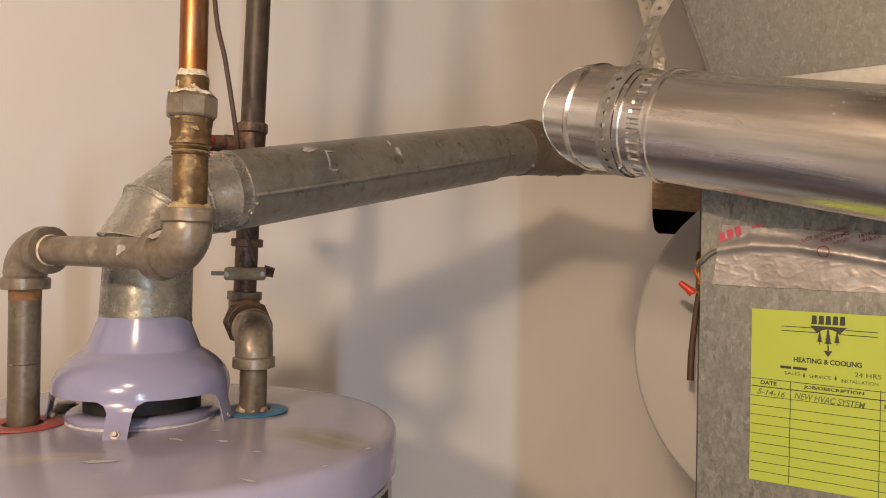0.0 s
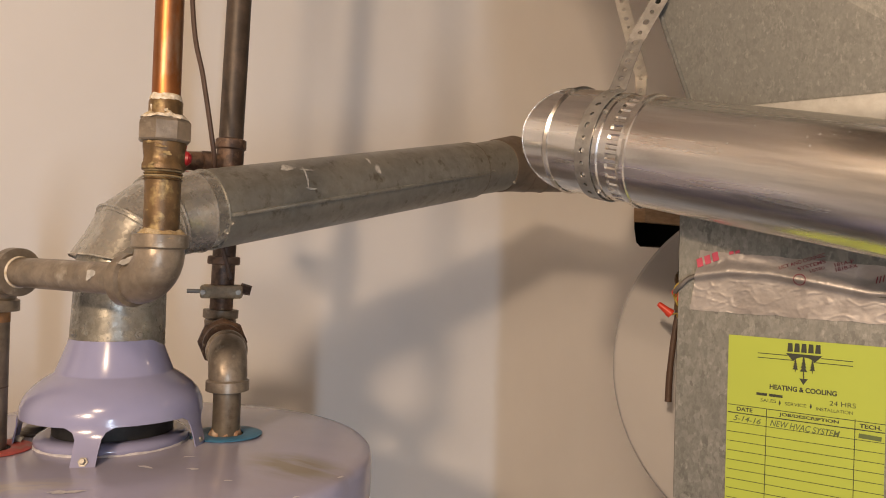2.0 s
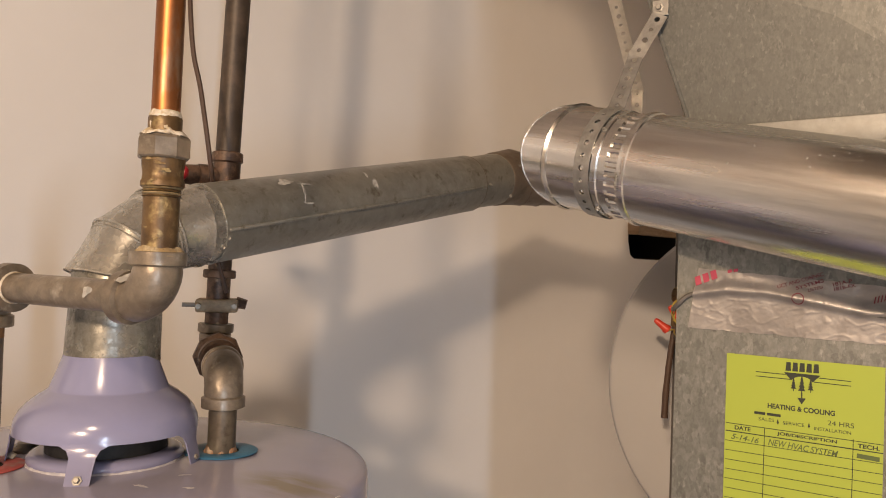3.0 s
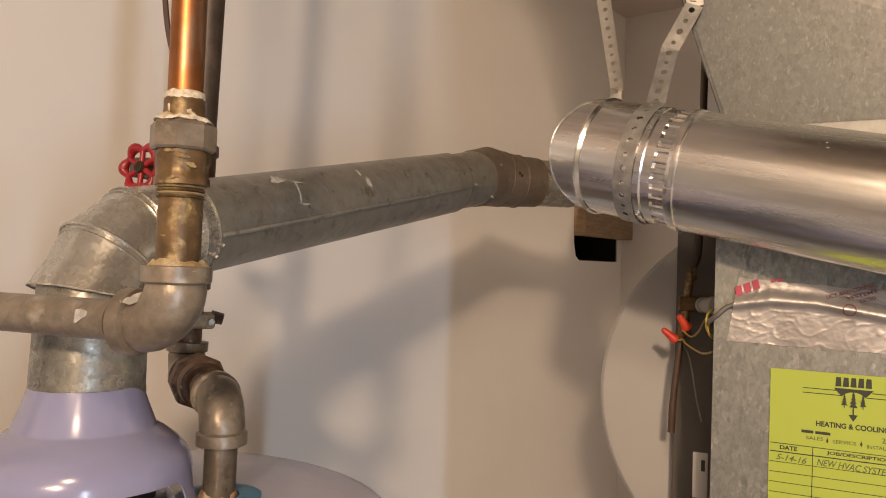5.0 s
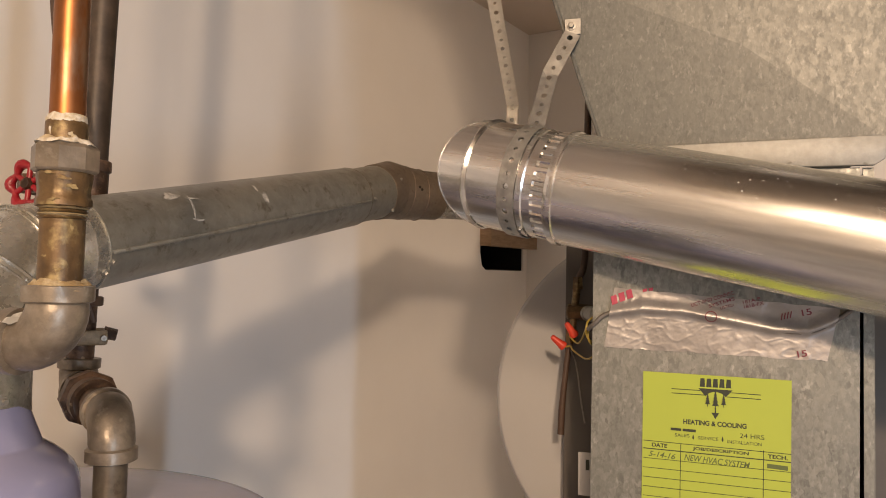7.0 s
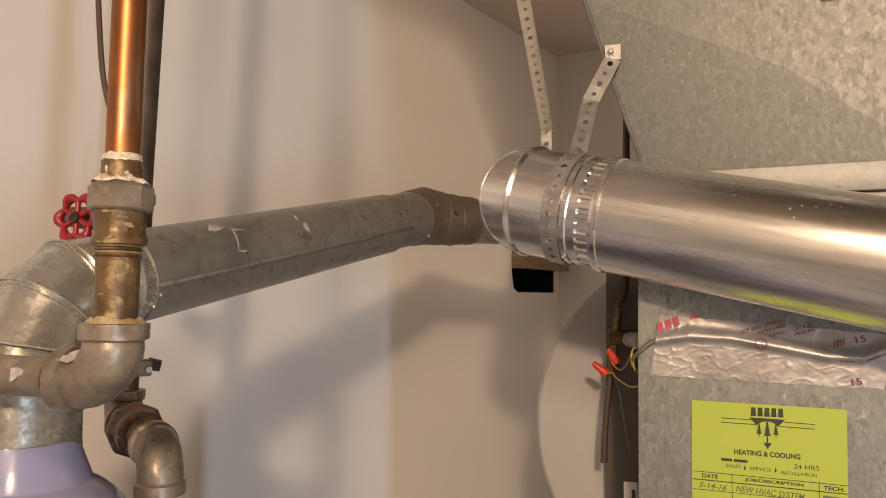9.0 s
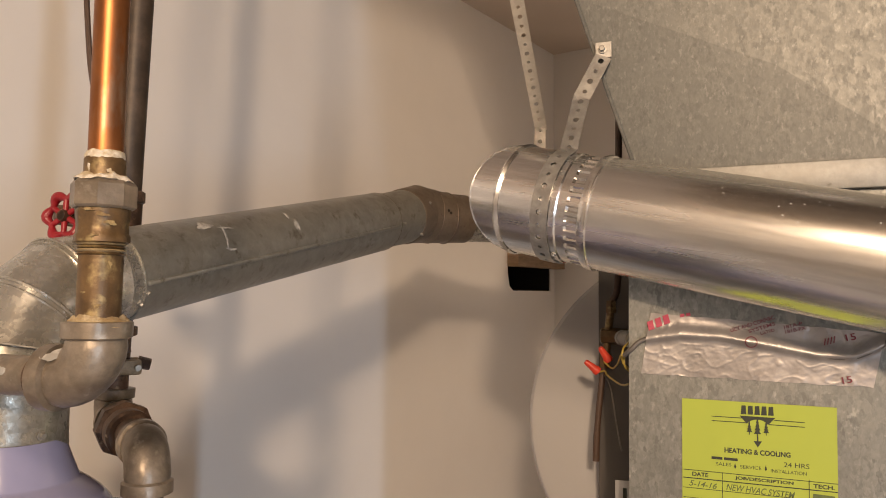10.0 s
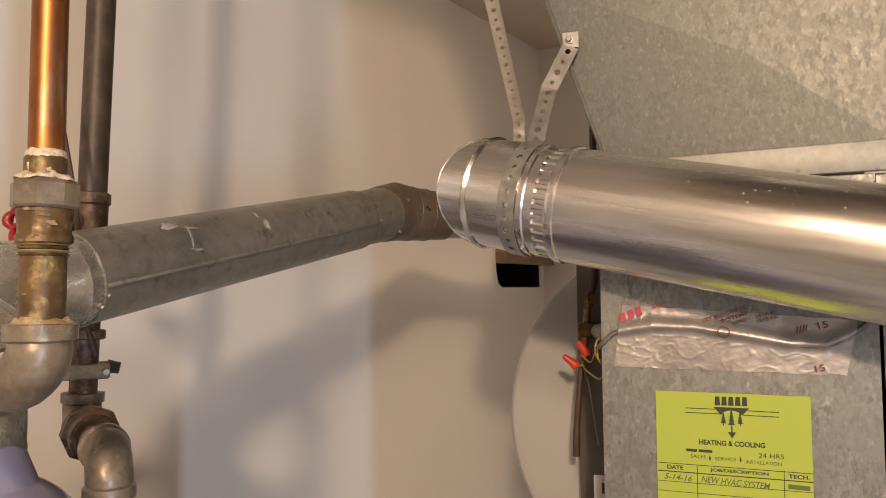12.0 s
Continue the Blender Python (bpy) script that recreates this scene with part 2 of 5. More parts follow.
M_RUSTY = material("rusty_fitting", (0.165, 0.10, 0.064), 0.5, 0.3, (0.062, 0.037, 0.025), 55, 1.0, 180, 0.25, 0.35, 90, spots=(0.34, 0.255, 0.165), spot_scale=75, spot_level=0.63, spot_soft=0.08)
M_DARKPIPE = material("dark_steel_pipe", (0.085, 0.060, 0.042), 0.50, 0.2, (0.045, 0.032, 0.022), 40, 0.8, 200, 0.2, 0.1, 90, spots=(0.12, 0.10, 0.08), spot_scale=60, spot_level=0.67, spot_soft=0.12)
M_BRASS = material("tarnished_brass", (0.178, 0.108, 0.045), 0.44, 0.35, (0.085, 0.051, 0.023), 48, 0.7, 110, 0.30, 0.3, 100, spots=(0.34, 0.255, 0.115), spot_scale=58, spot_level=0.54, spot_soft=0.14)
M_COPPER = material("copper_tube", (0.40, 0.165, 0.062), 0.40, 1.0, (0.22, 0.085, 0.034), 30, 0.8, 200, 0.10, 0.03, 60, stretch=(1, 1, 0.35), spots=(0.34, 0.24, 0.165), spot_scale=34, spot_level=0.60, spot_soft=0.15)
M_CRUST = material("mineral_crust", (0.72, 0.67, 0.58), 0.9, 0, (0.47, 0.38, 0.24), 110, 0.9, 400, 0.2, 0.8, 250)
M_YCRUST = material("yellowed_crust", (0.52, 0.43, 0.28), 0.9, 0, (0.30, 0.21, 0.10), 110, 0.9, 400, 0.2, 0.8, 250)
M_SCALE = material("yellow_scale", (0.33, 0.245, 0.115), 0.9, 0, (0.18, 0.115, 0.05), 150, 0.9, 400, 0.2, 0.6, 250)
M_FLAKE = material("white_paint_flake", (0.58, 0.57, 0.60), 0.6, 0, (0.46, 0.45, 0.50), 160, 0.9, 300, 0.1, 0.1)
M_DRIP = material("dried_white_paint", (0.48, 0.46, 0.42), 0.8, 0, (0.30, 0.288, 0.26), 150, 0.9, 300, 0.1, 0.1)
M_HANDLE = material("red_handwheel_paint", (0.36, 0.018, 0.03), 0.35, 0, (0.25, 0.012, 0.02), 60, 0.6, 200, 0.2, 0.1)
M_WIRE = material("brown_wire", (0.085, 0.050, 0.034), 0.55, 0, None, 60, 0.6, 200, 0.2, 0.1)
M_CABLE = material("grey_cable", (0.125, 0.11, 0.095), 0.5, 0, None, 60, 0.6, 200, 0.1, 0.1)
M_GREY = material("grey_cabinet_steel", (0.100, 0.090, 0.081), 0.42, 0.1, (0.082, 0.073, 0.066), 8, 0.7, 200, 0.05, 0.05)
M_WHITE = material("grey_white_painted_duct", (0.45, 0.44, 0.435), 0.6, 0, (0.42, 0.41, 0.405), 5, 0.6, 200, 0.02, 0.05)
M_TAPE = material("crinkled_foil_tape", (0.38, 0.352, 0.332), 0.38, 0.55, (0.29, 0.268, 0.252), 26, 0.9, 200, 0.04, 0.20, 170, rough_var=0.10, bump_distance=0.0008)
M_YELLOW = material("fluorescent_paper", (0.345, 0.41, 0.046), 0.65, 0, (0.33, 0.395, 0.044), 10, 0.6, 300, 0.01, 0.02)
M_INK = material("black_ink", (0.03, 0.035, 0.02), 0.7, 0, None, 60, 0.5, 200, 0.1, 0)
M_PEN = material("pen_ink", (0.10, 0.13, 0.035), 0.7, 0, None, 60, 0.5, 200, 0.1, 0)
M_REDINK = material("red_print", (0.45, 0.05, 0.09), 0.6, 0, None, 60, 0.5, 200, 0.1, 0)
M_MAROON = material("maroon_print", (0.20, 0.030, 0.045), 0.6, 0, None, 60, 0.5, 200, 0.1, 0)
M_NUT = material("red_wire_nut", (0.75, 0.07, 0.03), 0.4, 0, (0.6, 0.05, 0.03), 60, 0.5, 200, 0.1, 0)
M_YWIRE = material("yellow_wire", (0.45, 0.33, 0.06), 0.5, 0, None, 60, 0.5, 200, 0.1, 0)
M_WOOD = material("raw_lumber", (0.36, 0.25, 0.16), 0.75, 0, (0.24, 0.155, 0.09), 30, 0.7, 200, 0.2, 0.2, stretch=(0.3, 1, 4))
M_NEARBLACK = material("near_black", (0.02, 0.016, 0.013), 0.9, 0, None, 20, 0.6, 200, 0.1, 0.1)
M_SCREW = material("zinc_screw", (0.36, 0.345, 0.31), 0.5, 0.7, None, 200, 0.5, 400, 0.1, 0)


# ---- building helpers ----
def mesh_of(name, bm, mat, smooth=True, angle=35):
    me = bpy.data.meshes.new(name)
    bmesh.ops.recalc_face_normals(bm, faces=bm.faces)
    if smooth:
        for e in bm.edges:
            if len(e.link_faces) == 2 and e.calc_face_angle(0) > radians(angle):
                e.smooth = False
        for f in bm.faces:
            f.smooth = True
    bm.to_mesh(me)
    bm.free()
    me.materials.append(mat)
    return me


def part(name, bm, mat, parent=None, label="", smooth=True, angle=35):
    ob = new(name, mesh_of(name, bm, mat, smooth, angle))
    ob.parent = parent
    if label:
        ob["label"] = label
    return ob


def thing(name, label, category, group="", kind=""):
    return tagged(new(name), label, category, group, kind)


V = Vector


def frame_of(d):
    d = V(d).normalized()
    u = d.cross(V((0, 0, 1)))
    if u.length < 1e-3:
        u = V((1, 0, 0))
    u.normalize()
    return u, d.cross(u)


def sweep(pts, radius, seg=32, bm=None, caps=True, before=None, after=None):
    """Tube with mitred bends; radius is a number or one number a point."""
    bm = bm or bmesh.new()
    pts = [V(p) for p in pts]
    rad = radius if isinstance(radius, (list, tuple)) else [radius] * len(pts)
    dirs = [(pts[i + 1] - pts[i]).normalized() for i in range(len(pts) - 1)]
    u, v = frame_of(dirs[0])
    rings = []
    for i, p in enumerate(pts):
        din = dirs[max(0, i - 1)]
        dout = dirs[min(i, len(dirs) - 1)]
        m = (din + dout).normalized()
        if i == 0 and before is not None:
            m = (V(before).normalized() + din).normalized()
        if i == len(pts) - 1 and after is not None:
            m = (din + V(after).normalized()).normalized()
        ring = []
        for k in range(seg):
            a = 2 * math.pi * k / seg
            q = p + rad[i] * (math.cos(a) * u + math.sin(a) * v)
            q = q + din * ((p - q).dot(m) / din.dot(m))
            ring.append(bm.verts.new(q))
        rings.append(ring)
        r = din.rotation_difference(dout)
        u, v = r @ u, r @ v
    for a, b in zip(rings, rings[1:]):
        for k in range(seg):
            bm.faces.new((a[k], a[(k + 1) % seg], b[(k + 1) % seg], b[k]))
    if caps:
        bm.faces.new(rings[0][::-1])
        bm.faces.new(rings[-1])
    return bm


def bead(p, din, dout, radius, thick, seg=64, bm=None):
    """Rolled seam round the mitre between two tube directions."""
    bm = bm or bmesh.new()
    p, din, dout = V(p), V(din).normalized(), V(dout).normalized()
    m = (din + dout).normalized()
    u, v = frame_of(din)
    rings = []
    for k in range(seg):
        a = 2 * math.pi * k / seg
        out = math.cos(a) * u + math.sin(a) * v
        q = p + radius * out
        q = q + din * ((p - q).dot(m) / din.dot(m))
        rings.append([bm.verts.new(q + thick * (math.cos(b * math.pi / 3) * out + math.sin(b * math.pi / 3) * m)) for b in range(6)])
    for k in range(seg):
        for b in range(6):
            bm.faces.new((rings[k][b], rings[k][(b + 1) % 6], rings[(k + 1) % seg][(b + 1) % 6], rings[(k + 1) % seg][b]))
    return bm


def lathe(profile, base, axis=(0, 0, 1), seg=48, bm=None):
    """profile: (radius, height) along axis from base; a closed solid when it begins and ends on the axis."""
    bm = bm or bmesh.new()
    base, d = V(base), V(axis).normalized()
    u, v = frame_of(d)
    rings = []
    for r, h in profile:
        if r < 1e-6:
            rings.append([bm.verts.new(base + d * h)])
        else:
            rings.append([bm.verts.new(base + d * h + r * (math.cos(2 * math.pi * k / seg) * u + math.sin(2 * math.pi * k / seg) * v)) for k in range(seg)])
    for a, b in zip(rings, rings[1:]):
        for k in range(seg):
            j = (k + 1) % seg
            if len(a) == 1 and len(b) == 1:
                continue
            if len(a) == 1:
                bm.faces.new((a[0], b[j], b[k]))
            elif len(b) == 1:
                bm.faces.new((a[k], a[j], b[0]))
            else:
                bm.faces.new((a[k], a[j], b[j], b[k]))
    return bm


def block(size, m=Matrix(), bevel=0.0, bm=None, segments=2):
    bm = bm or bmesh.new()
    r = bmesh.ops.create_cube(bm, size=1.0, matrix=m @ Matrix.Diagonal((*size, 1)))
    if bevel:
        edges = list({e for v in r["verts"] for e in v.link_edges})
        bmesh.ops.bevel(bm, geom=edges, offset=bevel, segments=segments, affect="EDGES", profile=0.5)
    return bm


def prism(outline, m, depth, bevel=0.0, bm=None):
    """Closed outline (x, y) in the plane of m, made depth thick along m's z."""
    bm = bm or bmesh.new()
    lo = [bm.verts.new(m @ V((x, y, 0))) for x, y in outline]
    hi = [bm.verts.new(m @ V((x, y, depth))) for x, y in outline]
    n = len(lo)
    bm.faces.new(lo[::-1])
    bm.faces.new(hi)
    for k in range(n):
        bm.faces.new((lo[k], lo[(k + 1) % n], hi[(k + 1) % n], hi[k]))
    if bevel:
        bmesh.ops.bevel(bm, geom=list(bm.edges), offset=bevel, segments=2, affect="EDGES", profile=0.5)
    return bm


def arc(corner, d1, d2, bend, n):
    """Vertices of a bend of n mitres between the directions d1 and d2 whose lines meet at corner, with its two tangent ends."""
    c, d1, d2 = V(corner), V(d1).normalized(), V(d2).normalized()
    th = d1.angle(d2)
    t = bend * math.tan(th / 2)
    centre = c - d1 * t + (d2 - d1 * d1.dot(d2)).normalized() * bend
    out = [c - d1 * t]
    a0 = (c - d1 * t) - centre
    ax = d1.cross(d2).normalized()
    for k in range(n):
        ang = (k + 0.5) * th / n
        out.append(centre + (Matrix.Rotation(ang, 3, ax) @ a0) / math.cos(th / n / 2))
    out.append(c + d2 * t)
    return out


def smooth_line(pts, n=8):
    """Catmull-Rom through the points."""
    p = [V(q) for q in pts]
    p = [p[0] * 2 - p[1]] + p + [p[-1] * 2 - p[-2]]
    out = []
    for i in range(1, len(p) - 2):
        for k in range(n):
            t = k / n
            out.append(0.5 * ((2 * p[i]) + (p[i + 1] - p[i - 1]) * t + (2 * p[i - 1] - 5 * p[i] + 4 * p[i + 1] - p[i + 2]) * t * t + (3 * p[i] - p[i - 1] - 3 * p[i + 1] + p[i + 2]) * t ** 3))
    out.append(p[-2])
    return out


def roughen(bm, size, scale):
    for v in bm.verts:
        v.co += size * noise.noise_vector(v.co * scale)
    return bm


def place(origin, xaxis, yaxis):
    """Pose with its x and y along the given directions."""
    x = V(xaxis).normalized()
    z = x.cross(V(yaxis)).normalized()
    y = z.cross(x)
    return Matrix.Translation(origin) @ Matrix((x, y, z)).transposed().to_4x4()


def screw(name, at, out, size, parent, mat=None):
    bm = lathe([(0, size * 0.9), (size * 0.5, size * 0.9), (size * 0.62, size * 0.6), (size * 0.62, size * 0.3), (size, size * 0.25), (size, -size), (0, -size)], at, out, 6)
    return part(name, bm, mat or M_SCREW, parent, smooth=False)


# ---- room ----
ALONG, INTO = V((0.741, 0.672, 0)), V((0.672, -0.741, 0))
CORNER = V((0.79, 2.306, 0))
CEIL = 2.37
HIGH = 2.70


def wall_at(along, out, z):
    return CORNER + ALONG * along + INTO * out + V((0, 0, z))


ROOM = place(CORNER, ALONG, -INTO)
# hole where the flue goes through: along -0.29 to -0.025, 1.628 to 1.95 high
HX0, HX1, HZ0, HZ1 = -0.292, -0.028, 1.628, 1.95


def slab(x0, x1, y0, y1, z0, z1, bm=None):
    return block((x1 - x0, y1 - y0, z1 - z0), ROOM @ Matrix.Translation(((x0 + x1) / 2, (y0 + y1) / 2, (z0 + z1) / 2)), 0, bm)


# soffit ends here so the flue mirrors the dark unseen ceiling beyond
SOFFIT = 0.82
bm = slab(-5.4, HX0, 0, 0.12, 0, HIGH)
slab(HX1, 0.0, 0, 0.12, 0, CEIL, bm)
slab(HX0, HX1, 0, 0.12, 0, HZ0, bm)
slab(HX0, HX1, 0, 0.12, HZ1, CEIL, bm)
prism([(HX0 - 0.001, HZ0 - 0.001), (HX0 + 0.035, HZ0 - 0.001), (HX0 + 0.012, HZ0 + 0.012), (HX0 + 0.003, HZ0 + 0.045), (HX0 - 0.001, HZ0 + 0.05)], ROOM @ Matrix(((1, 0, 0, 0), (0, 0, 1, 0.001), (0, 1, 0, 0), (0, 0, 0, 1))), 0.1, 0, bm)
tagged(part("wall_north", bm, M_WALL, smooth=False), "off-white painted drywall behind the water heater", "wall", kind="structure")
tagged(part("wall_east", slab(0.0, 0.12, -3.2, 0.12, 0, HIGH), M_WALL, smooth=False), "off-white painted drywall beside the furnace", "wall", kind="structure")
tagged(part("wall_west", slab(-5.52, -5.4, -3.2, 0.12, 0, HIGH), M_WALL, smooth=False), "plain painted side wall", "wall", kind="structure")
tagged(part("wall_south", slab(-5.52, 0.12, -3.32, -3.2, 0, HIGH), M_WALL, smooth=False), "plain painted wall closing the room", "wall", kind="structure")
tagged(part("floor", slab(-5.52, 0.12, -3.32, 0.4, -0.1, 0), M_FLOOR, smooth=False), "pale concrete floor, unseen, lightened to bounce light", "floor", kind="structure")
tagged(part("ceiling", slab(-5.52, 0.12, -3.32, -SOFFIT, HIGH, HIGH + 0.1), M_DARKCEIL, smooth=False), "plain dark ceiling of the room, unseen, mirrored in the flue", "ceiling", kind="structure")
tagged(part("soffit", slab(-5.52, 0.12, -SOFFIT, 0.4, CEIL, HIGH + 0.1), M_CEIL, smooth=False), "boxed-in beige soffit over the heater and furnace", "soffit", kind="structure")
# near-black sheets line the hole and box the space behind it
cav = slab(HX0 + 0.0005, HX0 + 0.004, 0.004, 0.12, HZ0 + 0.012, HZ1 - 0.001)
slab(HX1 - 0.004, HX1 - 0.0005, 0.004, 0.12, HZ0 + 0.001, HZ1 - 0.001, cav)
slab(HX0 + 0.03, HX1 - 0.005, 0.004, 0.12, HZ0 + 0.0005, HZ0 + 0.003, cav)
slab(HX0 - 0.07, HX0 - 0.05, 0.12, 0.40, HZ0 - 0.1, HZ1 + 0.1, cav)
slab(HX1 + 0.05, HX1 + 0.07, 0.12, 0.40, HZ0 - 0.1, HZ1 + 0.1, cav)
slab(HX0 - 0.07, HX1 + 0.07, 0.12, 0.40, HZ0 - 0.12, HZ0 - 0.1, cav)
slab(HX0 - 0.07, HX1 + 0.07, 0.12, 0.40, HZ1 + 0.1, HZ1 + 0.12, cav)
tagged(part("wall_cavity", cav, M_NEARBLACK, smooth=False), "near-black cavity behind the hole in the wall", "wall cavity", kind="structure")
tagged(part("header_board", slab(HX0 - 0.004, HX1 + 0.12, -0.035, -0.001, 1.695, 1.780), M_WOOD, smooth=False), "rough-sawn lumber nailed across the flue opening", "lumber")

# ---- water heater ----
TX, TY = -0.2895, 0.748
heater = thing("water_heater", "lilac enamelled gas water heater, dusty on top", "water heater")
R = 0.246
part("jacket", lathe([(0, 0.02), (R - 0.004, 0.02), (R - 0.004, 1.372), (0, 1.372)], (TX, TY, 0), seg=96), M_JACKET, heater)
part("top_pan", lathe([(R, 1.354), (R, 1.386), (R - 0.0010, 1.3905), (R - 0.004, 1.3935), (R - 0.012, 1.395), (R - 0.06, 1.3995), (0.12, 1.4025), (0, 1.4035), (0, 1.35), (R, 1.354)], (TX, TY, 0), seg=128), M_TOP, heater, "dusty lilac enamel top with stains")
hot, cold = V((-0.381, 0.702, 1.403)), V((-0.190, 0.776, 1.403))
part("hot_ring", lathe([(0.0172, 0.0002), (0.0350, 0.0002), (0.0352, 0.0010), (0.0340, 0.0016), (0.0190, 0.0018), (0.0172, 0.0012), (0.0172, 0.0002)], hot), M_RED, heater, "red plastic ring round the hot outlet")
part("cold_ring", lathe([(0.0172, 0.0002), (0.0350, 0.0002), (0.0352, 0.0010), (0.0340, 0.0016), (0.0190, 0.0018), (0.0172, 0.0012), (0.0172, 0.0002)], cold), M_BLUE, heater, "blue plastic ring round the cold inlet")
# flat near-black disc paints the shaded gap round each pipe
for at in (hot, cold):
    part("pipe_hole_shade", lathe([(0, 0.0004), (0.0172, 0.0004), (0.0172, -0.004), (0, -0.004)], at, seg=32), M_NEARBLACK, heater)
part("anode_cap", lathe([(0, 0), (0.0140, 0), (0.0146, 0.003), (0.0130, 0.0055), (0.0105, 0.0050), (0.0085, 0.0085), (0, 0.0092)], (-0.3725, 0.765, 1.4025)), M_PIPE, heater, "dull metal anode cap")

def jacket_patch(bm, a0, a1, z0, z1, off):
    n = 24
    lo = [bm.verts.new((TX + (R + off) * math.cos(radians(a0 + (a1 - a0) * k / n)), TY + (R + off) * math.sin(radians(a0 + (a1 - a0) * k / n)), z0)) for k in range(n + 1)]
    hi = [bm.verts.new((v.co.x, v.co.y, z1)) for v in lo]
    for k in range(n):
        bm.faces.new((lo[k], lo[k + 1], hi[k + 1], hi[k]))
    return bm


rl = part("rating_label", jacket_patch(bmesh.new(), -62, -4, 1.05, 1.3490, -0.0034), M_WHITE, heater, "white rating label with a black panel")
part("label_panel", jacket_patch(bmesh.new(), -60, -7, 1.07, 1.3440, -0.0030), M_BLACK, rl, "black printed panel")
screw("pan_screw", (TX + R * math.cos(radians(-38)), TY + R * math.sin(radians(-38)), 1.366), (math.cos(radians(-38)), math.sin(radians(-38)), 0), 0.004, heater)


def chip(x, y, w, h, turn, mat, seed, z=1.4036):
    rnd = random.Random(seed)
    bm = bmesh.new()
    c, s_ = math.cos(turn), math.sin(turn)
    rim = []
    ph = [rnd.uniform(0, 6.28) for _ in range(5)]
    for k in range(28):
        a = 2 * math.pi * k / 28
        r = 1 + 0.3 * math.sin(2 * a + ph[0]) + 0.22 * math.sin(3 * a + ph[1]) + 0.15 * math.sin(7 * a + ph[2])
        px, py = w * r * math.cos(a), h * r * math.sin(a)
        qx, qy = x + c * px - s_ * py, y + s_ * px + c * py
        d = math.hypot(qx - TX, qy - TY)
        zz = 1.4035 - 0.001 * min(1, d / 0.12) - 0.003 * max(0.0, (d - 0.12) / 0.066) + 0.0004
        rim.append(bm.verts.new((qx, qy, zz)))
    bm.faces.new(rim)
    return part("mark", bm, mat, heater)


for k, (x, y, w, h, t) in enumerate(((-0.139, 0.559, 0.0055, 0.0016, -0.3), (-0.262, 0.590, 0.0100, 0.0040, 0.3), (-0.185, 0.655, 0.0050, 0.0020, 0.2), (-0.062, 0.655, 0.0030, 0.0015, 0.8), (-0.225, 0.655, 0.006, 0.0025, -0.3), (-0.15, 0.63, 0.0025, 0.0015, 0.1), (-0.09, 0.60, 0.003, 0.0012, 0.5), (-0.20, 0.69, 0.004, 0.002, 0.4))):
    chip(x, y, w, h, t, M_FLAKE, 40 + k)

hood = thing("draft_hood", "lilac enamelled draft hood standing on the water heater", "draft hood")
prof = [(0.0398, 1.498), (0.0402, 1.5005), (0.0412, 1.5005), (0.0425, 1.4965), (0.0462, 1.4862), (0.0524, 1.4702), (0.0532, 1.4690), (0.0548, 1.4680), (0.0612, 1.4640), (0.0700, 1.4570), (0.0762, 1.4500), (0.0798, 1.4430), (0.0811, 1.4365), (0.0812, 1.4310), (0.0797, 1.4310), (0.0783, 1.4425), (0.0690, 1.4550), (0.0600, 1.4622), (0.0520, 1.4685), (0.0440, 1.488), (0.0398, 1.498)]
part("bell", lathe(prof, (TX, TY, 0), seg=128), M_LILAC, hood, angle=50)


def hood_leg(az, foot):
    """Sheet leg that widens into the bell above, bent out to a foot."""
    bm = bmesh.new()
    cols = []
    for lvl, (z, r, w) in enumerate([(1.4330, 0.0812, 0.036), (1.4305, 0.0815, 0.027), (1.4275, 0.0822, 0.0190), (1.4220, 0.082 + 0.15 * (foot - 0.082), 0.0150), (1.4120, 0.082 + 0.6 * (foot - 0.082), 0.0142), (1.4020, foot, 0.0140)]):
        row = []
        for k in range(7):
            a = az + (k / 6 - 0.5) * 2 * w / r * 0.72
            row.append((r * math.cos(a), r * math.sin(a), z))
        cols.append(row)
    outer = [[bm.verts.new((TX + x, TY + y, z)) for x, y, z in row] for row in cols]
    inner = [[bm.verts.new((TX + x * (1 - 0.0012 / math.hypot(x, y)), TY + y * (1 - 0.0012 / math.hypot(x, y)), z)) for x, y, z in row] for row in cols]
    for g in (outer, inner):
        for a, b in zip(g, g[1:]):
            for k in range(6):
                bm.faces.new((a[k], a[k + 1], b[k + 1], b[k]))
    n = len(outer)
    for i in range(n - 1):
        bm.faces.new((outer[i][0], outer[i + 1][0], inner[i + 1][0], inner[i][0]))
        bm.faces.new((outer[i][6], inner[i][6], inner[i + 1][6], outer[i + 1][6]))
    for k in range(6):
        bm.faces.new((outer[-1][k], outer[-1][k + 1], inner[-1][k + 1], inner[-1][k]))
        bm.faces.new((outer[0][k], inner[0][k], inner[0][k + 1], outer[0][k + 1]))
    leg = part("leg", bm, M_LILAC, hood)
    screw("screw", (TX + (foot - 0.003) * math.cos(az), TY + (foot - 0.003) * math.sin(az), 1.4065), (math.cos(az), math.sin(az), 0.5), 0.0042, leg)


for az, foot in ((-82, 0.0995), (-8, 0.088), (84, 0.088), (194, 0.086)):
    hood_leg(radians(az), foot)
part("flue_collar", lathe([(0.052, 1.402), (0.0662, 1.4025), (0.0684, 1.4042), (0.0690, 1.4064), (0.0682, 1.4092), (0.0655, 1.4116), (0.0610, 1.4128), (0.0555, 1.4130), (0.052, 1.412), (0.052, 1.402)], (TX, TY, 0), seg=72), M_LILAC, hood)
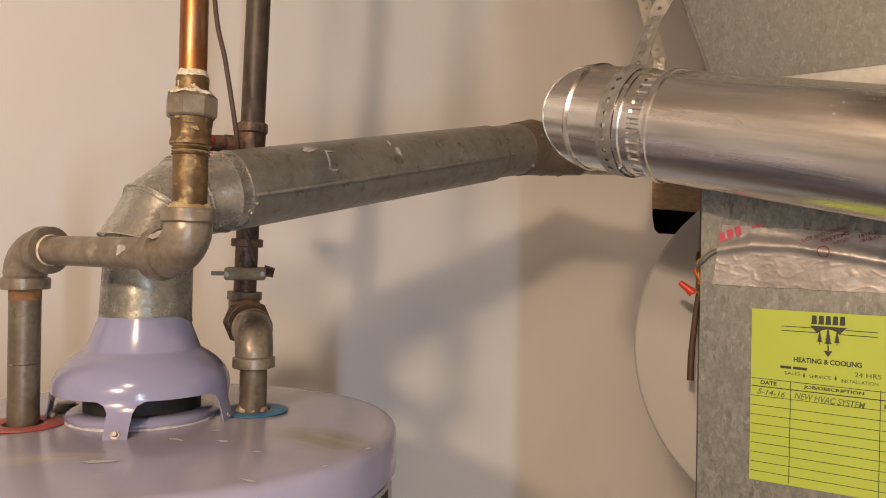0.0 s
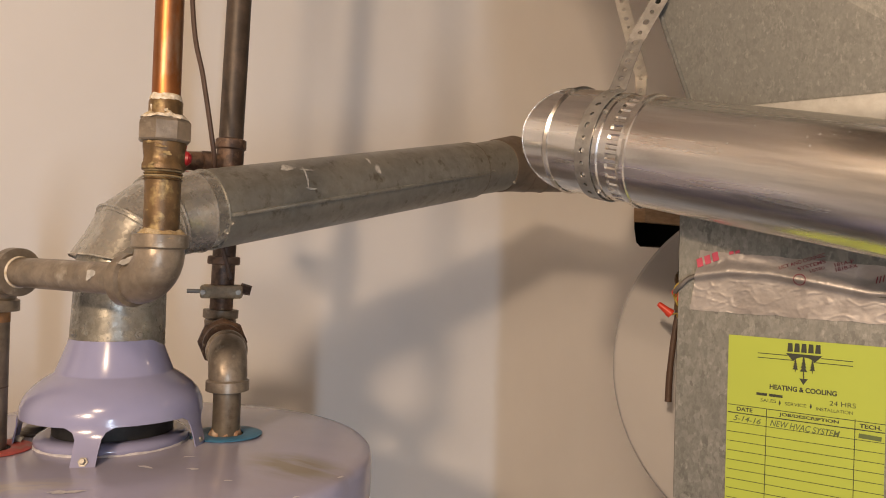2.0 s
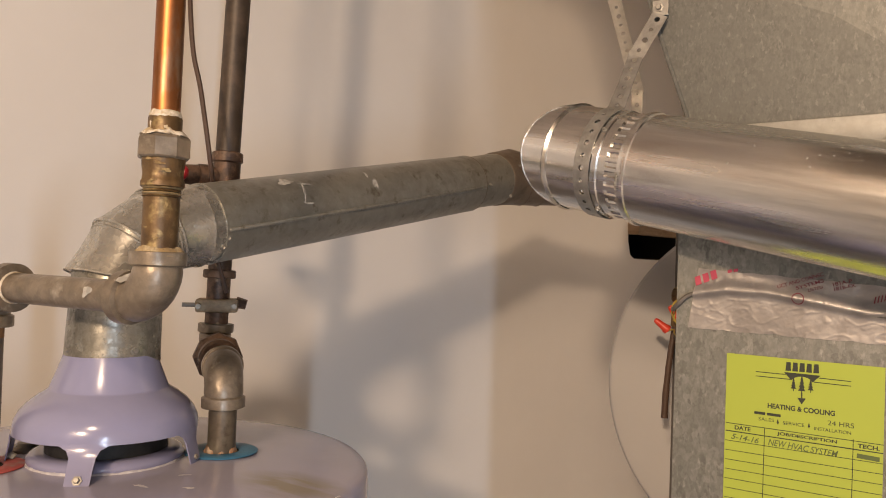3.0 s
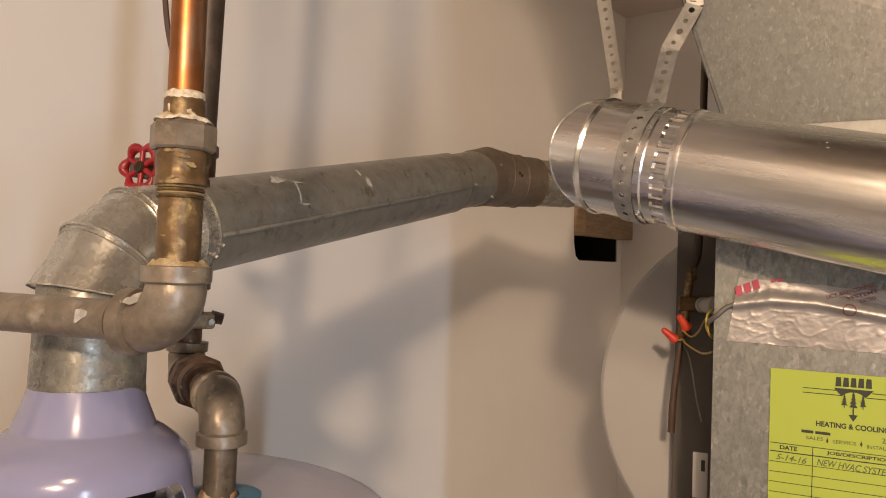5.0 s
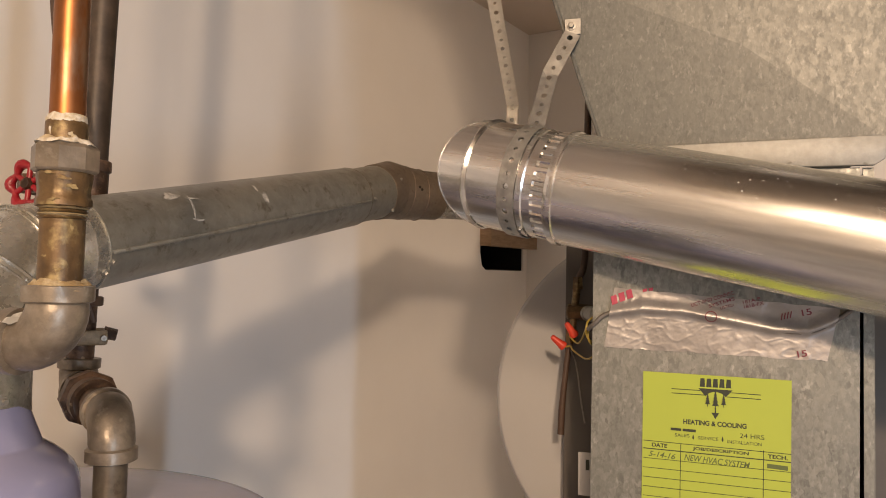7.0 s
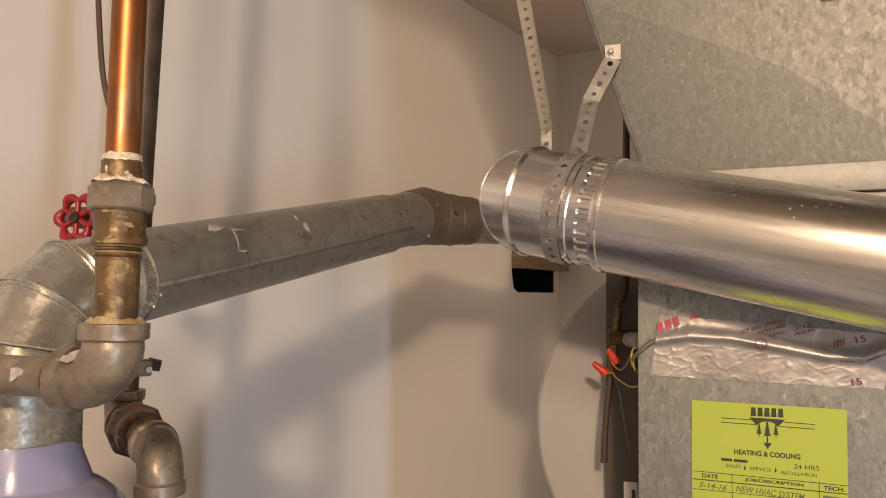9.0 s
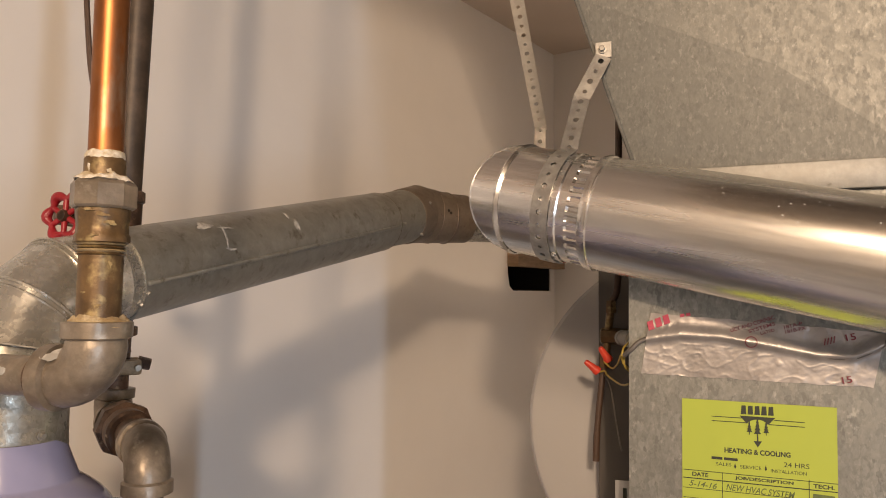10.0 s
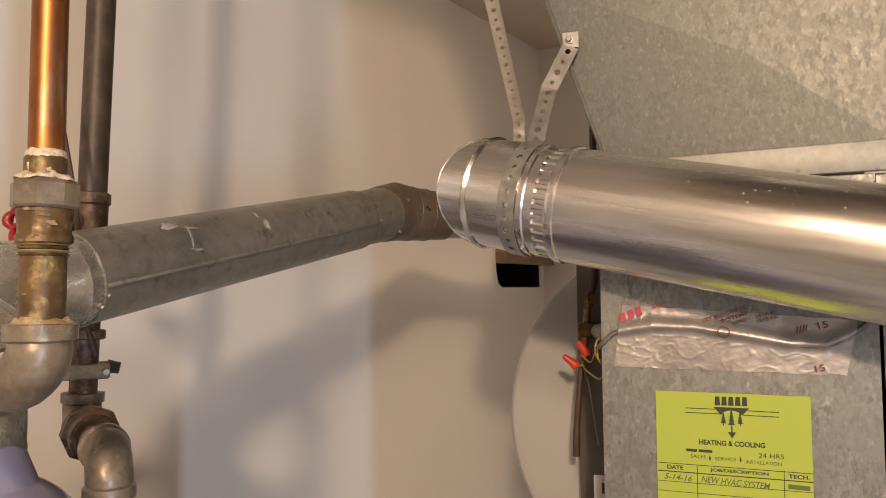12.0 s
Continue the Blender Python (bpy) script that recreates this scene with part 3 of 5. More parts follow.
part("dried_paint_line", roughen(lathe([(0.0672, 0.0), (0.0700, 0.0), (0.0695, 0.0016), (0.0680, 0.0022), (0.0672, 0.0)], (TX, TY, 1.4025), seg=160), 0.0011, 140), M_FLAKE, hood, "crusty white line of dried paint")
part("baffle", lathe([(0.050, 1.403), (0.0535, 1.404), (0.0540, 1.434), (0.050, 1.450), (0, 1.455), (0, 1.403)], (TX, TY, 0), seg=72), M_BLACK, hood, "black inner baffle")

# ---- old vent connector ----
vent = thing("vent_connector", "old dull galvanized vent pipe from the water heater", "vent pipe")
VD = V((0.621, 0.760, 0.191)).normalized()
VC = V((TX, 0.7585, 1.611))
VB = V((TX, TY + 0.004, 0))
bend = arc(VC, (0, 0, 1), VD, 0.070, 3)
bd = [(b - a).normalized() for a, b in zip(bend, bend[1:])]
part("stack_pipe", sweep([VB + V((0, 0, 1.4925)), VB + V((0, 0, 1.4935)), VB + V((0, 0, 1.5)), bend[1]], [0.0426, 0.0433, 0.0428, 0.0415], 64, after=bd[1]), M_STACK, vent, "spangled galvanized upright")
part("gore", sweep([bend[1] - bd[1] * 0.0005, bend[1] + bd[1] * 0.0135, bend[2]], [0.0472, 0.0436, 0.0424], 64, before=bd[0], after=bd[2]), M_GALV, vent)
part("gore", sweep([bend[2], bend[3]], [0.0432, 0.0420], 64, before=bd[1], after=bd[3]), M_GALV, vent)
part("gore_seam", bead(bend[2], bd[1], bd[2], 0.0430, 0.0018), M_GALV, vent)
part("lip_paint", roughen(bead(bend[1] - bd[1] * 0.0008, bd[0], bd[1], 0.0472, 0.0008, 96), 0.0006, 150), M_DRIP, vent, "dried white paint along the lip")
part("gore_seam", bead(bend[3], bd[2], bd[3], 0.0425, 0.0018), M_GALV, vent)
for q_, w_ in ((2, 0.0055), (3, 0.0050)):
    part("gore_seam", bead(bend[q_] - bd[q_ - 1] * w_, bd[q_ - 1], bd[q_], 0.0424, 0.0012), M_GALV, vent)
vs = bend[3]
def on_axis(x):
    return V((-0.25, 0.8046, 1.623)) + V((0.28, 0.3426, 0.0861)) * ((x + 0.25) / 0.28)


jt = vs + VD * 0.052
part("elbow_collar", sweep([vs, vs + VD * 0.034, vs + VD * 0.0375, vs + VD * 0.041, vs + VD * 0.060], [0.0425, 0.0425, 0.0440, 0.0424, 0.0424], 64, before=bd[2]), M_GALV, vent)
jb = on_axis(0.066)
part("long_pipe", sweep([jt, jt + VD * 0.003, jb], [0.0438, 0.0431, 0.0429], 64), M_OLDVENT, vent, "dull grey pipe with a folded lock seam")
# folded seam along the pipe, facing the room and slightly down
sd = (V((0.80, -0.60, -0.15)) - VD * VD.dot(V((0.80, -0.60, -0.15)))).normalized()
su = VD.cross(sd).normalized()
sm = Matrix((sd, su, VD)).transposed().to_4x4()
part("lock_seam", block((0.0036, 0.0042, (jb - jt).length - 0.004), Matrix.Translation((jt + jb) / 2 + sd * 0.0432) @ sm, 0.0012), M_OLDVENT, vent)
part("second_pipe", sweep([jb - VD * 0.030, jb + VD * 0.004, on_axis(0.100), on_axis(0.124)], [0.0398, 0.0398, 0.0413, 0.0418], 64), M_OLDVENT, vent)
part("lap_edge", bead(jb, VD, VD, 0.0422, 0.0010), M_RUSTVENT, vent)
fe = [on_axis(0.116), on_axis(0.144), V((0.1690, 1.2975, 1.7420)), V((0.1961, 1.3073, 1.7410)), V((0.2319, 1.3213, 1.7419))]
fd = [(b - a).normalized() for a, b in zip(fe, fe[1:])]
part("far_collar", sweep([fe[0], fe[0] + VD * 0.003, fe[0] + VD * 0.016, fe[1]], [0.0424, 0.0436, 0.0440, 0.0462], 64, after=fd[1]), M_BROWNED, vent, "brown stained elbow")
part("far_gore", sweep([fe[1], fe[2]], [0.0462, 0.0440], 64, before=fd[0], after=fd[2]), M_BROWNED, vent)
part("far_gore", sweep([fe[2], fe[3]], [0.0436, 0.0418], 64, before=fd[1], after=fd[3]), M_BROWNED, vent)
part("far_band", sweep([fe[3], fe[3] + fd[3] * 0.004, fe[4], fe[4] + fd[3] * 0.001], [0.0418, 0.0408, 0.0402, 0.0385], 64, before=fd[2]), M_BROWNED, vent, "grey collar stained brown")
for q_ in (1, 2, 3):
    part("gore_seam", bead(fe[q_], fd[q_ - 1], fd[q_], 0.0468 - 0.0016 * q_, 0.0010), M_RUSTVENT, vent)
# open holes are only near-black discs, their shade painted on
for q_, z_ in ((0.010, 0.006), (0.014, -0.002)):
    o = V((0.33, -0.94, 0.1 + z_ * 10)).normalized()
    part("screw_hole_shade", lathe([(0, 0.0003), (0.0024, 0.0003), (0.0024, -0.001)], fe[2] + fd[2] * q_ + o * 0.0432, o, 12), M_NEARBLACK, vent)
tail = fe[4] + fd[3] * 0.07
part("tail_pipe", sweep([fe[4] - fd[3] * 0.004, tail, V((0.372, 1.395, 1.764))], 0.0380, 48), M_GALV, vent, "bright galvanized tail running into the flue")

for at, o in ((VB + V((0, 0, 1.506)), V((-0.63, -0.77, 0))), (VB + V((0, 0, 1.506)), V((0.72, -0.69, 0))), (vs + VD * 0.056, V((0.75, -0.55, -0.36))), (vs + VD * 0.056, V((0.62, -0.52, -0.58)))):
    o = o.normalized()
    screw("screw", at + o * 0.0425, o, 0.0042, vent)
for at, o in ((on_axis(0.128), V((0.55, -0.62, 0.35))), (on_axis(0.114), V((0.55, -0.50, -0.66))), (jb + VD * 0.008, V((0.6, -0.6, -0.1)))):
    o = (o - VD * o.dot(VD)).normalized()
    screw("screw", at + o * 0.0440, o, 0.0026, vent)


def splash(name, at, out, w, h, parent, seed, mat=None):
    """Thin dried paint drip lying on a round pipe."""
    bm = bmesh.new()
    o = V(out).normalized()
    u_, v_ = frame_of(o)
    rnd = random.Random(seed)
    ph = [rnd.uniform(0, 6.28) for _ in range(4)]
    rim, n = [], 22
    for k in range(n):
        a = 2 * math.pi * k / n
        r = 1 + 0.28 * math.sin(2 * a + ph[0]) + 0.2 * math.sin(3 * a + ph[1]) + 0.14 * math.sin(5 * a + ph[2])
        x, y = w * r * math.cos(a), h * r * math.sin(a)
        rim.append(bm.verts.new(V(at) + u_ * x + v_ * y + o * (0.0009 - 0.5 * (y * y + 0.0 * x) / 0.043)))
    top = bm.verts.new(V(at) + o * 0.0014)
    for k in range(n):
        bm.faces.new((rim[k], rim[(k + 1) % n], top))
    return part(name, bm, mat or M_DRIP, parent)


def on_vent(t, ang):
    """Place on the long pipe, t along it, ang from the room side upwards, and the outward direction."""
    o = sd * math.cos(ang) + VD.cross(sd) * math.sin(ang)
    if o.z < sd.z and ang > 0:
        o = sd * math.cos(ang) - VD.cross(sd) * math.sin(ang)
    return jt.lerp(jb, t) + o * 0.0430, o


for k, (t, ang, w, h) in enumerate(((0.205, 1.10, 0.0110, 0.0050), (0.240, 0.72, 0.0014, 0.0160), (0.256, 0.92, 0.0095, 0.0013), (0.240, 0.36, 0.0058, 0.0018), (0.490, 0.66, 0.0034, 0.0085), (0.478, 1.00, 0.0026, 0.0045))):
    p_, o_ = on_vent(t, ang)
    splash("paint_drip", p_, o_, w, h, vent, k)

# ---- hot water pipe ----
hotline = thing("hot_water_pipe", "galvanized and copper hot water pipe rising from the heater", "water pipe")


def fitting_elbow(corner, d1, d2, parent, mat, bend=0.024, body=0.0180, band=0.0212, reach=0.026, label=""):
    """Malleable elbow with a raised band at each mouth."""
    c, d1, d2 = V(corner), V(d1).normalized(), V(d2).normalized()
    reach = max(reach, bend * math.tan(d1.angle(d2) / 2) + 0.004)
    a = arc(c, d1, d2, bend, 8)
    pts = [c - d1 * (reach + 0.008), c - d1 * (reach + 0.0075), c - d1 * (reach - 0.002), c - d1 * (reach - 0.0035)] + a[1:-1] + [c + d2 * (reach - 0.0035), c + d2 * (reach - 0.002), c + d2 * (reach + 0.0075), c + d2 * (reach + 0.008)]
    rad = [band - 0.001, band, band, body] + [body + 0.0006] * (len(a) - 2) + [body, band, band, band - 0.001]
    return part("elbow", roughen(sweep(pts, rad, 40), 0.0004, 60), mat, parent, label)


up = V((0, 0, 1))
he1 = V((-0.381, 0.702, 1.563))
he2 = V((-0.199, 0.600, 1.560))
hd = (he2 - he1).normalized()
part("nipple", sweep([hot + V((0, 0, -0.03)), he1 - up * 0.02], 0.0135, 40), M_PIPE, hotline, "stained galvanized riser")
fitting_elbow(he1, up, hd, hotline, M_IRON)
part("rust_band", sweep([he1 - up * 0.046, he1 - up * 0.033], [0.0137, 0.0138], 40), M_ORANGE, hotline, "orange rust band")
part("pipe_score", sweep([he1 - up * 0.1045, he1 - up * 0.1040, he1 - up * 0.1035], [0.0136, 0.0138, 0.0136], 40), M_RUSTY, hotline)
part("nipple", sweep([he1 + hd * 0.02, he2 - hd * 0.02], 0.0130, 40), M_IRON, hotline)
part("thread", sweep([he2 - hd * 0.044, he2 - hd * 0.0435, he2 - hd * 0.03], [0.0132, 0.0145, 0.0145], 40), M_RUSTY, hotline)
fitting_elbow(he2, hd, up, hotline, M_IRON)
lean = V((0.012, 0.0, 1)).normalized()
ho = V((-0.30, -0.92, 0.22)).normalized()
splash("paint_drip", he1.lerp(he2, 0.70) + (ho - hd * ho.dot(hd)).normalized() * 0.0130, ho, 0.0032, 0.0050, hotline, 21)
splash("paint_drip", he2 - hd * 0.022 + V((-0.25, -0.60, 0.76)).normalized() * 0.0196, (-0.25, -0.60, 0.76), 0.0065, 0.0050, hotline, 22)
part("rust_ring", sweep([he1 + hd * 0.033, he1 + hd * 0.0345, he1 + hd * 0.038], [0.0165, 0.0152, 0.0132], 40), M_CRUST, hotline, "pale rusty joint compound")


def on_riser(z):
    return he2 + lean * (z - he2.z)


part("crust", roughen(sweep([on_riser(1.5935), on_riser(1.596), on_riser(1.600)], [0.0200, 0.0185, 0.0135], 40), 0.0022, 170), M_YCRUST, hotline, "yellowish mineral crust")
part("brass_nipple", sweep([on_riser(1.585), on_riser(1.641)], 0.0134, 40), M_BRASS, hotline, "tarnished brass nipple")
for k in range(5):
    z = 1.6375 + 0.0022 * k
    part("thread", sweep([on_riser(z), on_riser(z + 0.0009), on_riser(z + 0.0018)], [0.0136, 0.0148, 0.0136], 40), M_THREAD if k % 2 else M_BRASS, hotline)
part("union_body", sweep([on_riser(1.645), on_riser(1.646), on_riser(1.650), on_riser(1.6515), on_riser(1.656), on_riser(1.664), on_riser(1.670)], [0.0150, 0.0170, 0.0170, 0.0160, 0.0158, 0.0168, 0.0168], 8), M_BRASS, hotline, "tarnished brass union body", angle=60)
part("union_nut", sweep([on_riser(1.667), on_riser(1.6685), on_riser(1.682), on_riser(1.6845)], [0.0185, 0.0200, 0.0200, 0.0180], 8), M_IRON, hotline, "grey octagonal union nut", angle=25)
part("crust", roughen(sweep([on_riser(1.6845), on_riser(1.6862), on_riser(1.6895)], [0.0178, 0.0165, 0.0125], 40), 0.0026, 170), M_CRUST, hotline, "pale mineral crust")
part("copper_adapter", sweep([on_riser(1.684), on_riser(1.698), on_riser(1.6995)], [0.0126, 0.0126, 0.0118], 40), M_BRASS, hotline)
part("crust", roughen(sweep([on_riser(1.6985), on_riser(1.7005), on_riser(1.7035)], [0.0122, 0.0120, 0.0112], 40), 0.0014, 190), M_CRUST, hotline, "white solder flux residue")
part("copper_tube", sweep([on_riser(1.698), on_riser(CEIL - 0.001)], 0.0107, 48), M_COPPER, hotline, "bright copper tube")

for k, (z, ang, r, w, h) in enumerate(((1.6625, 20, 0.0166, 0.0052, 0.0022), (1.6575, 38, 0.0164, 0.0046, 0.0026), (1.6655, -8, 0.0168, 0.0060, 0.0014), (1.6495, 5, 0.0170, 0.0040, 0.0014),
                                        (1.6320, 46, 0.0135, 0.0016, 0.0030), (1.6145, -22, 0.0134, 0.0024, 0.0012), (1.6060, 18, 0.0134, 0.0034, 0.0016), (1.6925, -25, 0.0126, 0.0012, 0.0048), (1.6900, 35, 0.0128, 0.0030, 0.0022))):
    o = V((math.sin(radians(ang - 12)), -math.cos(radians(ang - 12)), 0))
    splash("scale_patch", on_riser(z) + o * (r - 0.0008), o, w * 0.65, h * 0.65, hotline, 40 + k, M_SCALE if k < 7 else M_CRUST)

# ---- cold water pipe ----
coldline = thing("cold_water_pipe", "dark steel cold water pipe with rusty fittings", "water pipe")
ctop, cbot = V((-0.2344, 0.965, 1.923)), V((-0.2490, 0.965, 1.487))
cl = (ctop - cbot).normalized()


def on_cold(z):
    return cbot + cl * ((z - cbot.z) / cl.z)


part("upper_pipe", sweep([on_cold(1.7103), on_cold(CEIL - 0.001)], 0.0149, 40), M_DARKPIPE, coldline, "dark steel pipe")
tee = sweep([on_cold(1.6678), on_cold(1.6688), on_cold(1.6782), on_cold(1.6802), on_cold(1.7114), on_cold(1.7135), on_cold(1.7238), on_cold(1.7249)], [0.0172, 0.0188, 0.0188, 0.0165, 0.0165, 0.0188, 0.0188, 0.0172], 40)
vdir = V((-0.85, -0.50, 0)).normalized()
tc = on_cold(1.6937)
sweep([tc, tc + vdir * 0.024, tc + vdir * 0.0245, tc + vdir * 0.034, tc + vdir * 0.0345], [0.0120, 0.0120, 0.0140, 0.0140, 0.0125], 40, tee)
part("tee", roughen(tee, 0.0004, 60), M_RUSTY, coldline, "rusty tee")
part("middle_pipe", sweep([on_cold(1.4976), on_cold(1.6740)], 0.0140, 40), M_RUSTY, coldline)
part("coupling", sweep([on_cold(1.5692), on_cold(1.5703), on_cold(1.5786), on_cold(1.5796)], [0.0178, 0.0196, 0.0196, 0.0178], 40), M_RUSTY, coldline)
cf1 = on_cold(1.4810)
cf2 = V((-0.188, 0.770, 1.484))
cd = (cf2 - cf1).normalized()
fitting_elbow(cf1, -cl, cd, coldline, M_IRON, bend=0.0200, body=0.0185, band=0.0212, reach=0.021)
part("run_nipple", sweep([cf1 + cd * 0.015, cf2 - cd * 0.015], 0.0150, 40), M_RUSTY, coldline)
part("union_tail", sweep([cf1 + cd * 0.050, cf1 + cd * 0.052, cf1 + cd * 0.066, cf1 + cd * 0.068], [0.0190, 0.0215, 0.0215, 0.0200], 8), M_IRON, coldline, angle=25)
part("union_nut", sweep([cf1 + cd * 0.066, cf1 + cd * 0.069, cf1 + cd * 0.088, cf1 + cd * 0.092], [0.0235, 0.0272, 0.0272, 0.0232], 8), M_RUSTY, coldline, "rusty octagonal union nut", angle=25)
part("union_ring", sweep([cf1 + cd * 0.092, cf1 + cd * 0.094, cf1 + cd * 0.118, cf1 + cd * 0.120], [0.0195, 0.0222, 0.0222, 0.0195], 40), M_RUSTY, coldline)
fitting_elbow(cf2, cd, V((0, 0, -1)), coldline, M_IRON, bend=0.024, body=0.0182, band=0.0208, reach=0.026)
part("nipple", sweep([cf2 - up * 0.02, V((cold.x, cold.y, 1.375))], 0.0135, 40), M_PIPE, coldline, "galvanized nipple with rusty base")
part("rust_collar", roughen(sweep([cold + V((0, 0, 0.0005)), cold + V((0, 0, 0.004)), cold + V((0, 0, 0.009))], [0.0160, 0.0150, 0.0138], 40), 0.0020, 170), M_RUSTCRUST, coldline, "rusty crust at the base")

valve = thing("shutoff_valve", "brass shutoff valve with a red handwheel on the cold pipe", "valve")
vc = tc + vdir * 0.050
part("body", sweep([tc + vdir * 0.034, tc + vdir * 0.036, vc, vc + vdir * 0.02], [0.0120, 0.0130, 0.0120, 0.0100], 32), M_RUSTY, valve)
wd = V((-0.50, -0.86, 0.08)).normalized()
hub = V((-0.2830, 0.880, 1.688))
part("stem", sweep([vc + vdir * 0.012, hub - wd * 0.012, hub + wd * 0.006], [0.009, 0.007, 0.004], 20), M_RUSTY, valve)
wu, wv = frame_of(wd)
wheel = bmesh.new()
loop = []
for k in range(60):
    a = 2 * math.pi * k / 60
    r = 0.0195 + 0.0022 * math.cos(6 * a)
    loop.append(hub + r * (math.cos(a) * wu + math.sin(a) * wv))
ringv = []
for k in range(60):
    t = (loop[(k + 1) % 60] - loop[k - 1]).normalized()
    o = t.cross(wd).normalized()
    rr = 0.0040 + 0.0012 * math.cos(6 * 2 * math.pi * k / 60)
    ringv.append([wheel.verts.new(loop[k] + rr * (math.cos(2 * math.pi * j / 10) * o + math.sin(2 * math.pi * j / 10) * wd)) for j in range(10)])
for k in range(60):
    for j in range(10):
        wheel.faces.new((ringv[k][j], ringv[k][(j + 1) % 10], ringv[(k + 1) % 60][(j + 1) % 10], ringv[(k + 1) % 60][j]))
handle = part("handwheel", wheel, M_HANDLE, valve, "red painted lobed handwheel")
for k in range(6):
    a = 2 * math.pi * (k + 0.5) / 6
    part("spoke", sweep([hub, hub + 0.0175 * (math.cos(a) * wu + math.sin(a) * wv)], [0.0030, 0.0026], 12), M_HANDLE, handle)
part("hub_nut", lathe([(0, 0.006), (0.005, 0.006), (0.0062, 0.003), (0.0062, -0.005), (0, -0.005)], hub, wd, 8), M_RUSTY, handle, smooth=False)

clamp = thing("ground_clamp", "brass grounding clamp bolted round the cold pipe", "pipe clamp")
gc = on_cold(1.5360)
face = V((0.2, -0.97, 0)).normalized()
side = V((0.97, 0.2, 0))
for sgn in (-1, 1):
    part("jaw", block((0.050, 0.016, 0.013), place(gc + face * (0.0145 * sgn), side, up), 0.003), M_CLAMP, clamp)
    part("bolt", sweep([gc + side * 0.021 * sgn + face * 0.030, gc + side * 0.021 * sgn - face * 0.026], 0.0032, 12), M_IRON, clamp)
part("wire_lug", sweep([gc + side * 0.022 + V((0, 0, 0.004)), gc + side * 0.035 + V((0, 0, 0.001))], [0.0070, 0.0062], 8), M_RUSTY, clamp)
part("lug_screw", sweep([gc - side * 0.026, gc - side * 0.042], 0.0028, 10), M_SCREW, clamp)

gwire = thing("ground_wire", "thin brown grounding wire hanging beside the cold pipe", "wire")
part("strand", sweep(smooth_line([(-0.283, 0.89, CEIL - 0.001), (-0.279, 0.89, 2.05), (-0.2685, 0.89, 1.855), (-0.255, 0.89, 1.783), (-0.2425, 0.895, 1.70), (-0.248, 0.945, 1.64), (-0.246, 0.947, 1.60), (-0.232, 0.947, 1.552)]), 0.0028, 10), M_WIRE, gwire)

# ---- new flue pipe ----
flue = thing("flue_pipe", "shiny new galvanized flue pipe crossing in front of the plenum", "flue pipe")
FD = V((-0.702, 0.679, 0.217)).normalized()
FP = V((0.220, 0.786, 1.698))
rf = 0.056


def on_flue(s):
    return FP + FD * s


PE = -0.014
part("long_pipe", sweep([on_flue(-1.25), on_flue(PE - 0.004), on_flue(PE - 0.003), on_flue(PE + 0.001), on_flue(PE + 0.005), on_flue(PE + 0.006)], [rf, rf, rf + 0.0015, rf + 0.0022, rf + 0.001, rf - 0.001], 96), M_BRIGHT, flue, "mirror-bright pipe with dust specks")
# crimped end, pushed into the pipe
crimp = bmesh.new()
cu, cv = frame_of(FD)
ring = []
for s, depth in ((-0.004, 0.0), (0.0035, 0.0), (0.0055, 1.0), (0.0165, 1.0), (0.0190, 0.0), (0.0300, 0.0)):
    row = []
    for k in range(216):
        a = 2 * math.pi * k / 216
        r = rf - 0.0012 - depth * (0.0015 if (k // 3) % 2 else 0.0)
        row.append(crimp.verts.new(on_flue(PE + s) + r * (math.cos(a) * cu + math.sin(a) * cv)))
    ring.append(row)
for a, b in zip(ring, ring[1:]):
    for k in range(216):
        crimp.faces.new((a[k], a[(k + 1) % 216], b[(k + 1) % 216], b[k]))
part("crimped_end", crimp, M_BRIGHT, flue, "crimped collar", angle=20)
G1 = on_flue(0.072)
flue_wall = wall_at(-0.12, 0.0, 1.84)
BD = (flue_wall - G1).normalized()
part("elbow_collar", sweep([on_flue(0.0135), on_flue(0.015), on_flue(0.020), G1], [rf - 0.0012, rf, rf, rf - 0.0004], 128, after=BD), M_BRIGHT, flue)
part("rolled_bead", bead(on_flue(0.0735), FD, FD.slerp(BD, 0.16), rf - 0.0012, 0.0034, 96), M_BRIGHT, flue)
part("gore_seam", bead(G1, FD, BD, rf - 0.0002, 0.0006, 96), M_BRIGHT, flue)
part("back_pipe", sweep([G1, flue_wall, flue_wall + BD * 0.25], [rf - 0.001, rf, rf], 96, before=FD), M_BRIGHT, flue)
for ang in (-62, 30, 150):
    o = (Matrix.Rotation(radians(ang), 3, FD) @ V((-0.55, -0.83, 0)))
    o = (o - FD * o.dot(FD)).normalized()
    screw("screw", on_flue(0.018) + o * rf, o, 0.0030, flue)


flecks = bmesh.new()
fleck_rnd = random.Random(5)
for k in range(90):
    s, a, w = fleck_rnd.uniform(-0.62, -0.10), radians(fleck_rnd.gauss(40, 14)), fleck_rnd.uniform(0.0004, 0.0011)
    o = V((-0.55, -0.83, 0)) * math.cos(a) + V((0, 0, 1)) * math.sin(a)
    o = (o - FD * o.dot(FD)).normalized()
    block((w * fleck_rnd.uniform(0.8, 2.0), w, 0.0003), place(on_flue(s) + o * rf, FD, o.cross(FD)), 0, flecks)
tagged(part("dust_flecks", flecks, M_DRIP, flue, smooth=False), "fine white dust flecks on the pipe", kind="stuff")


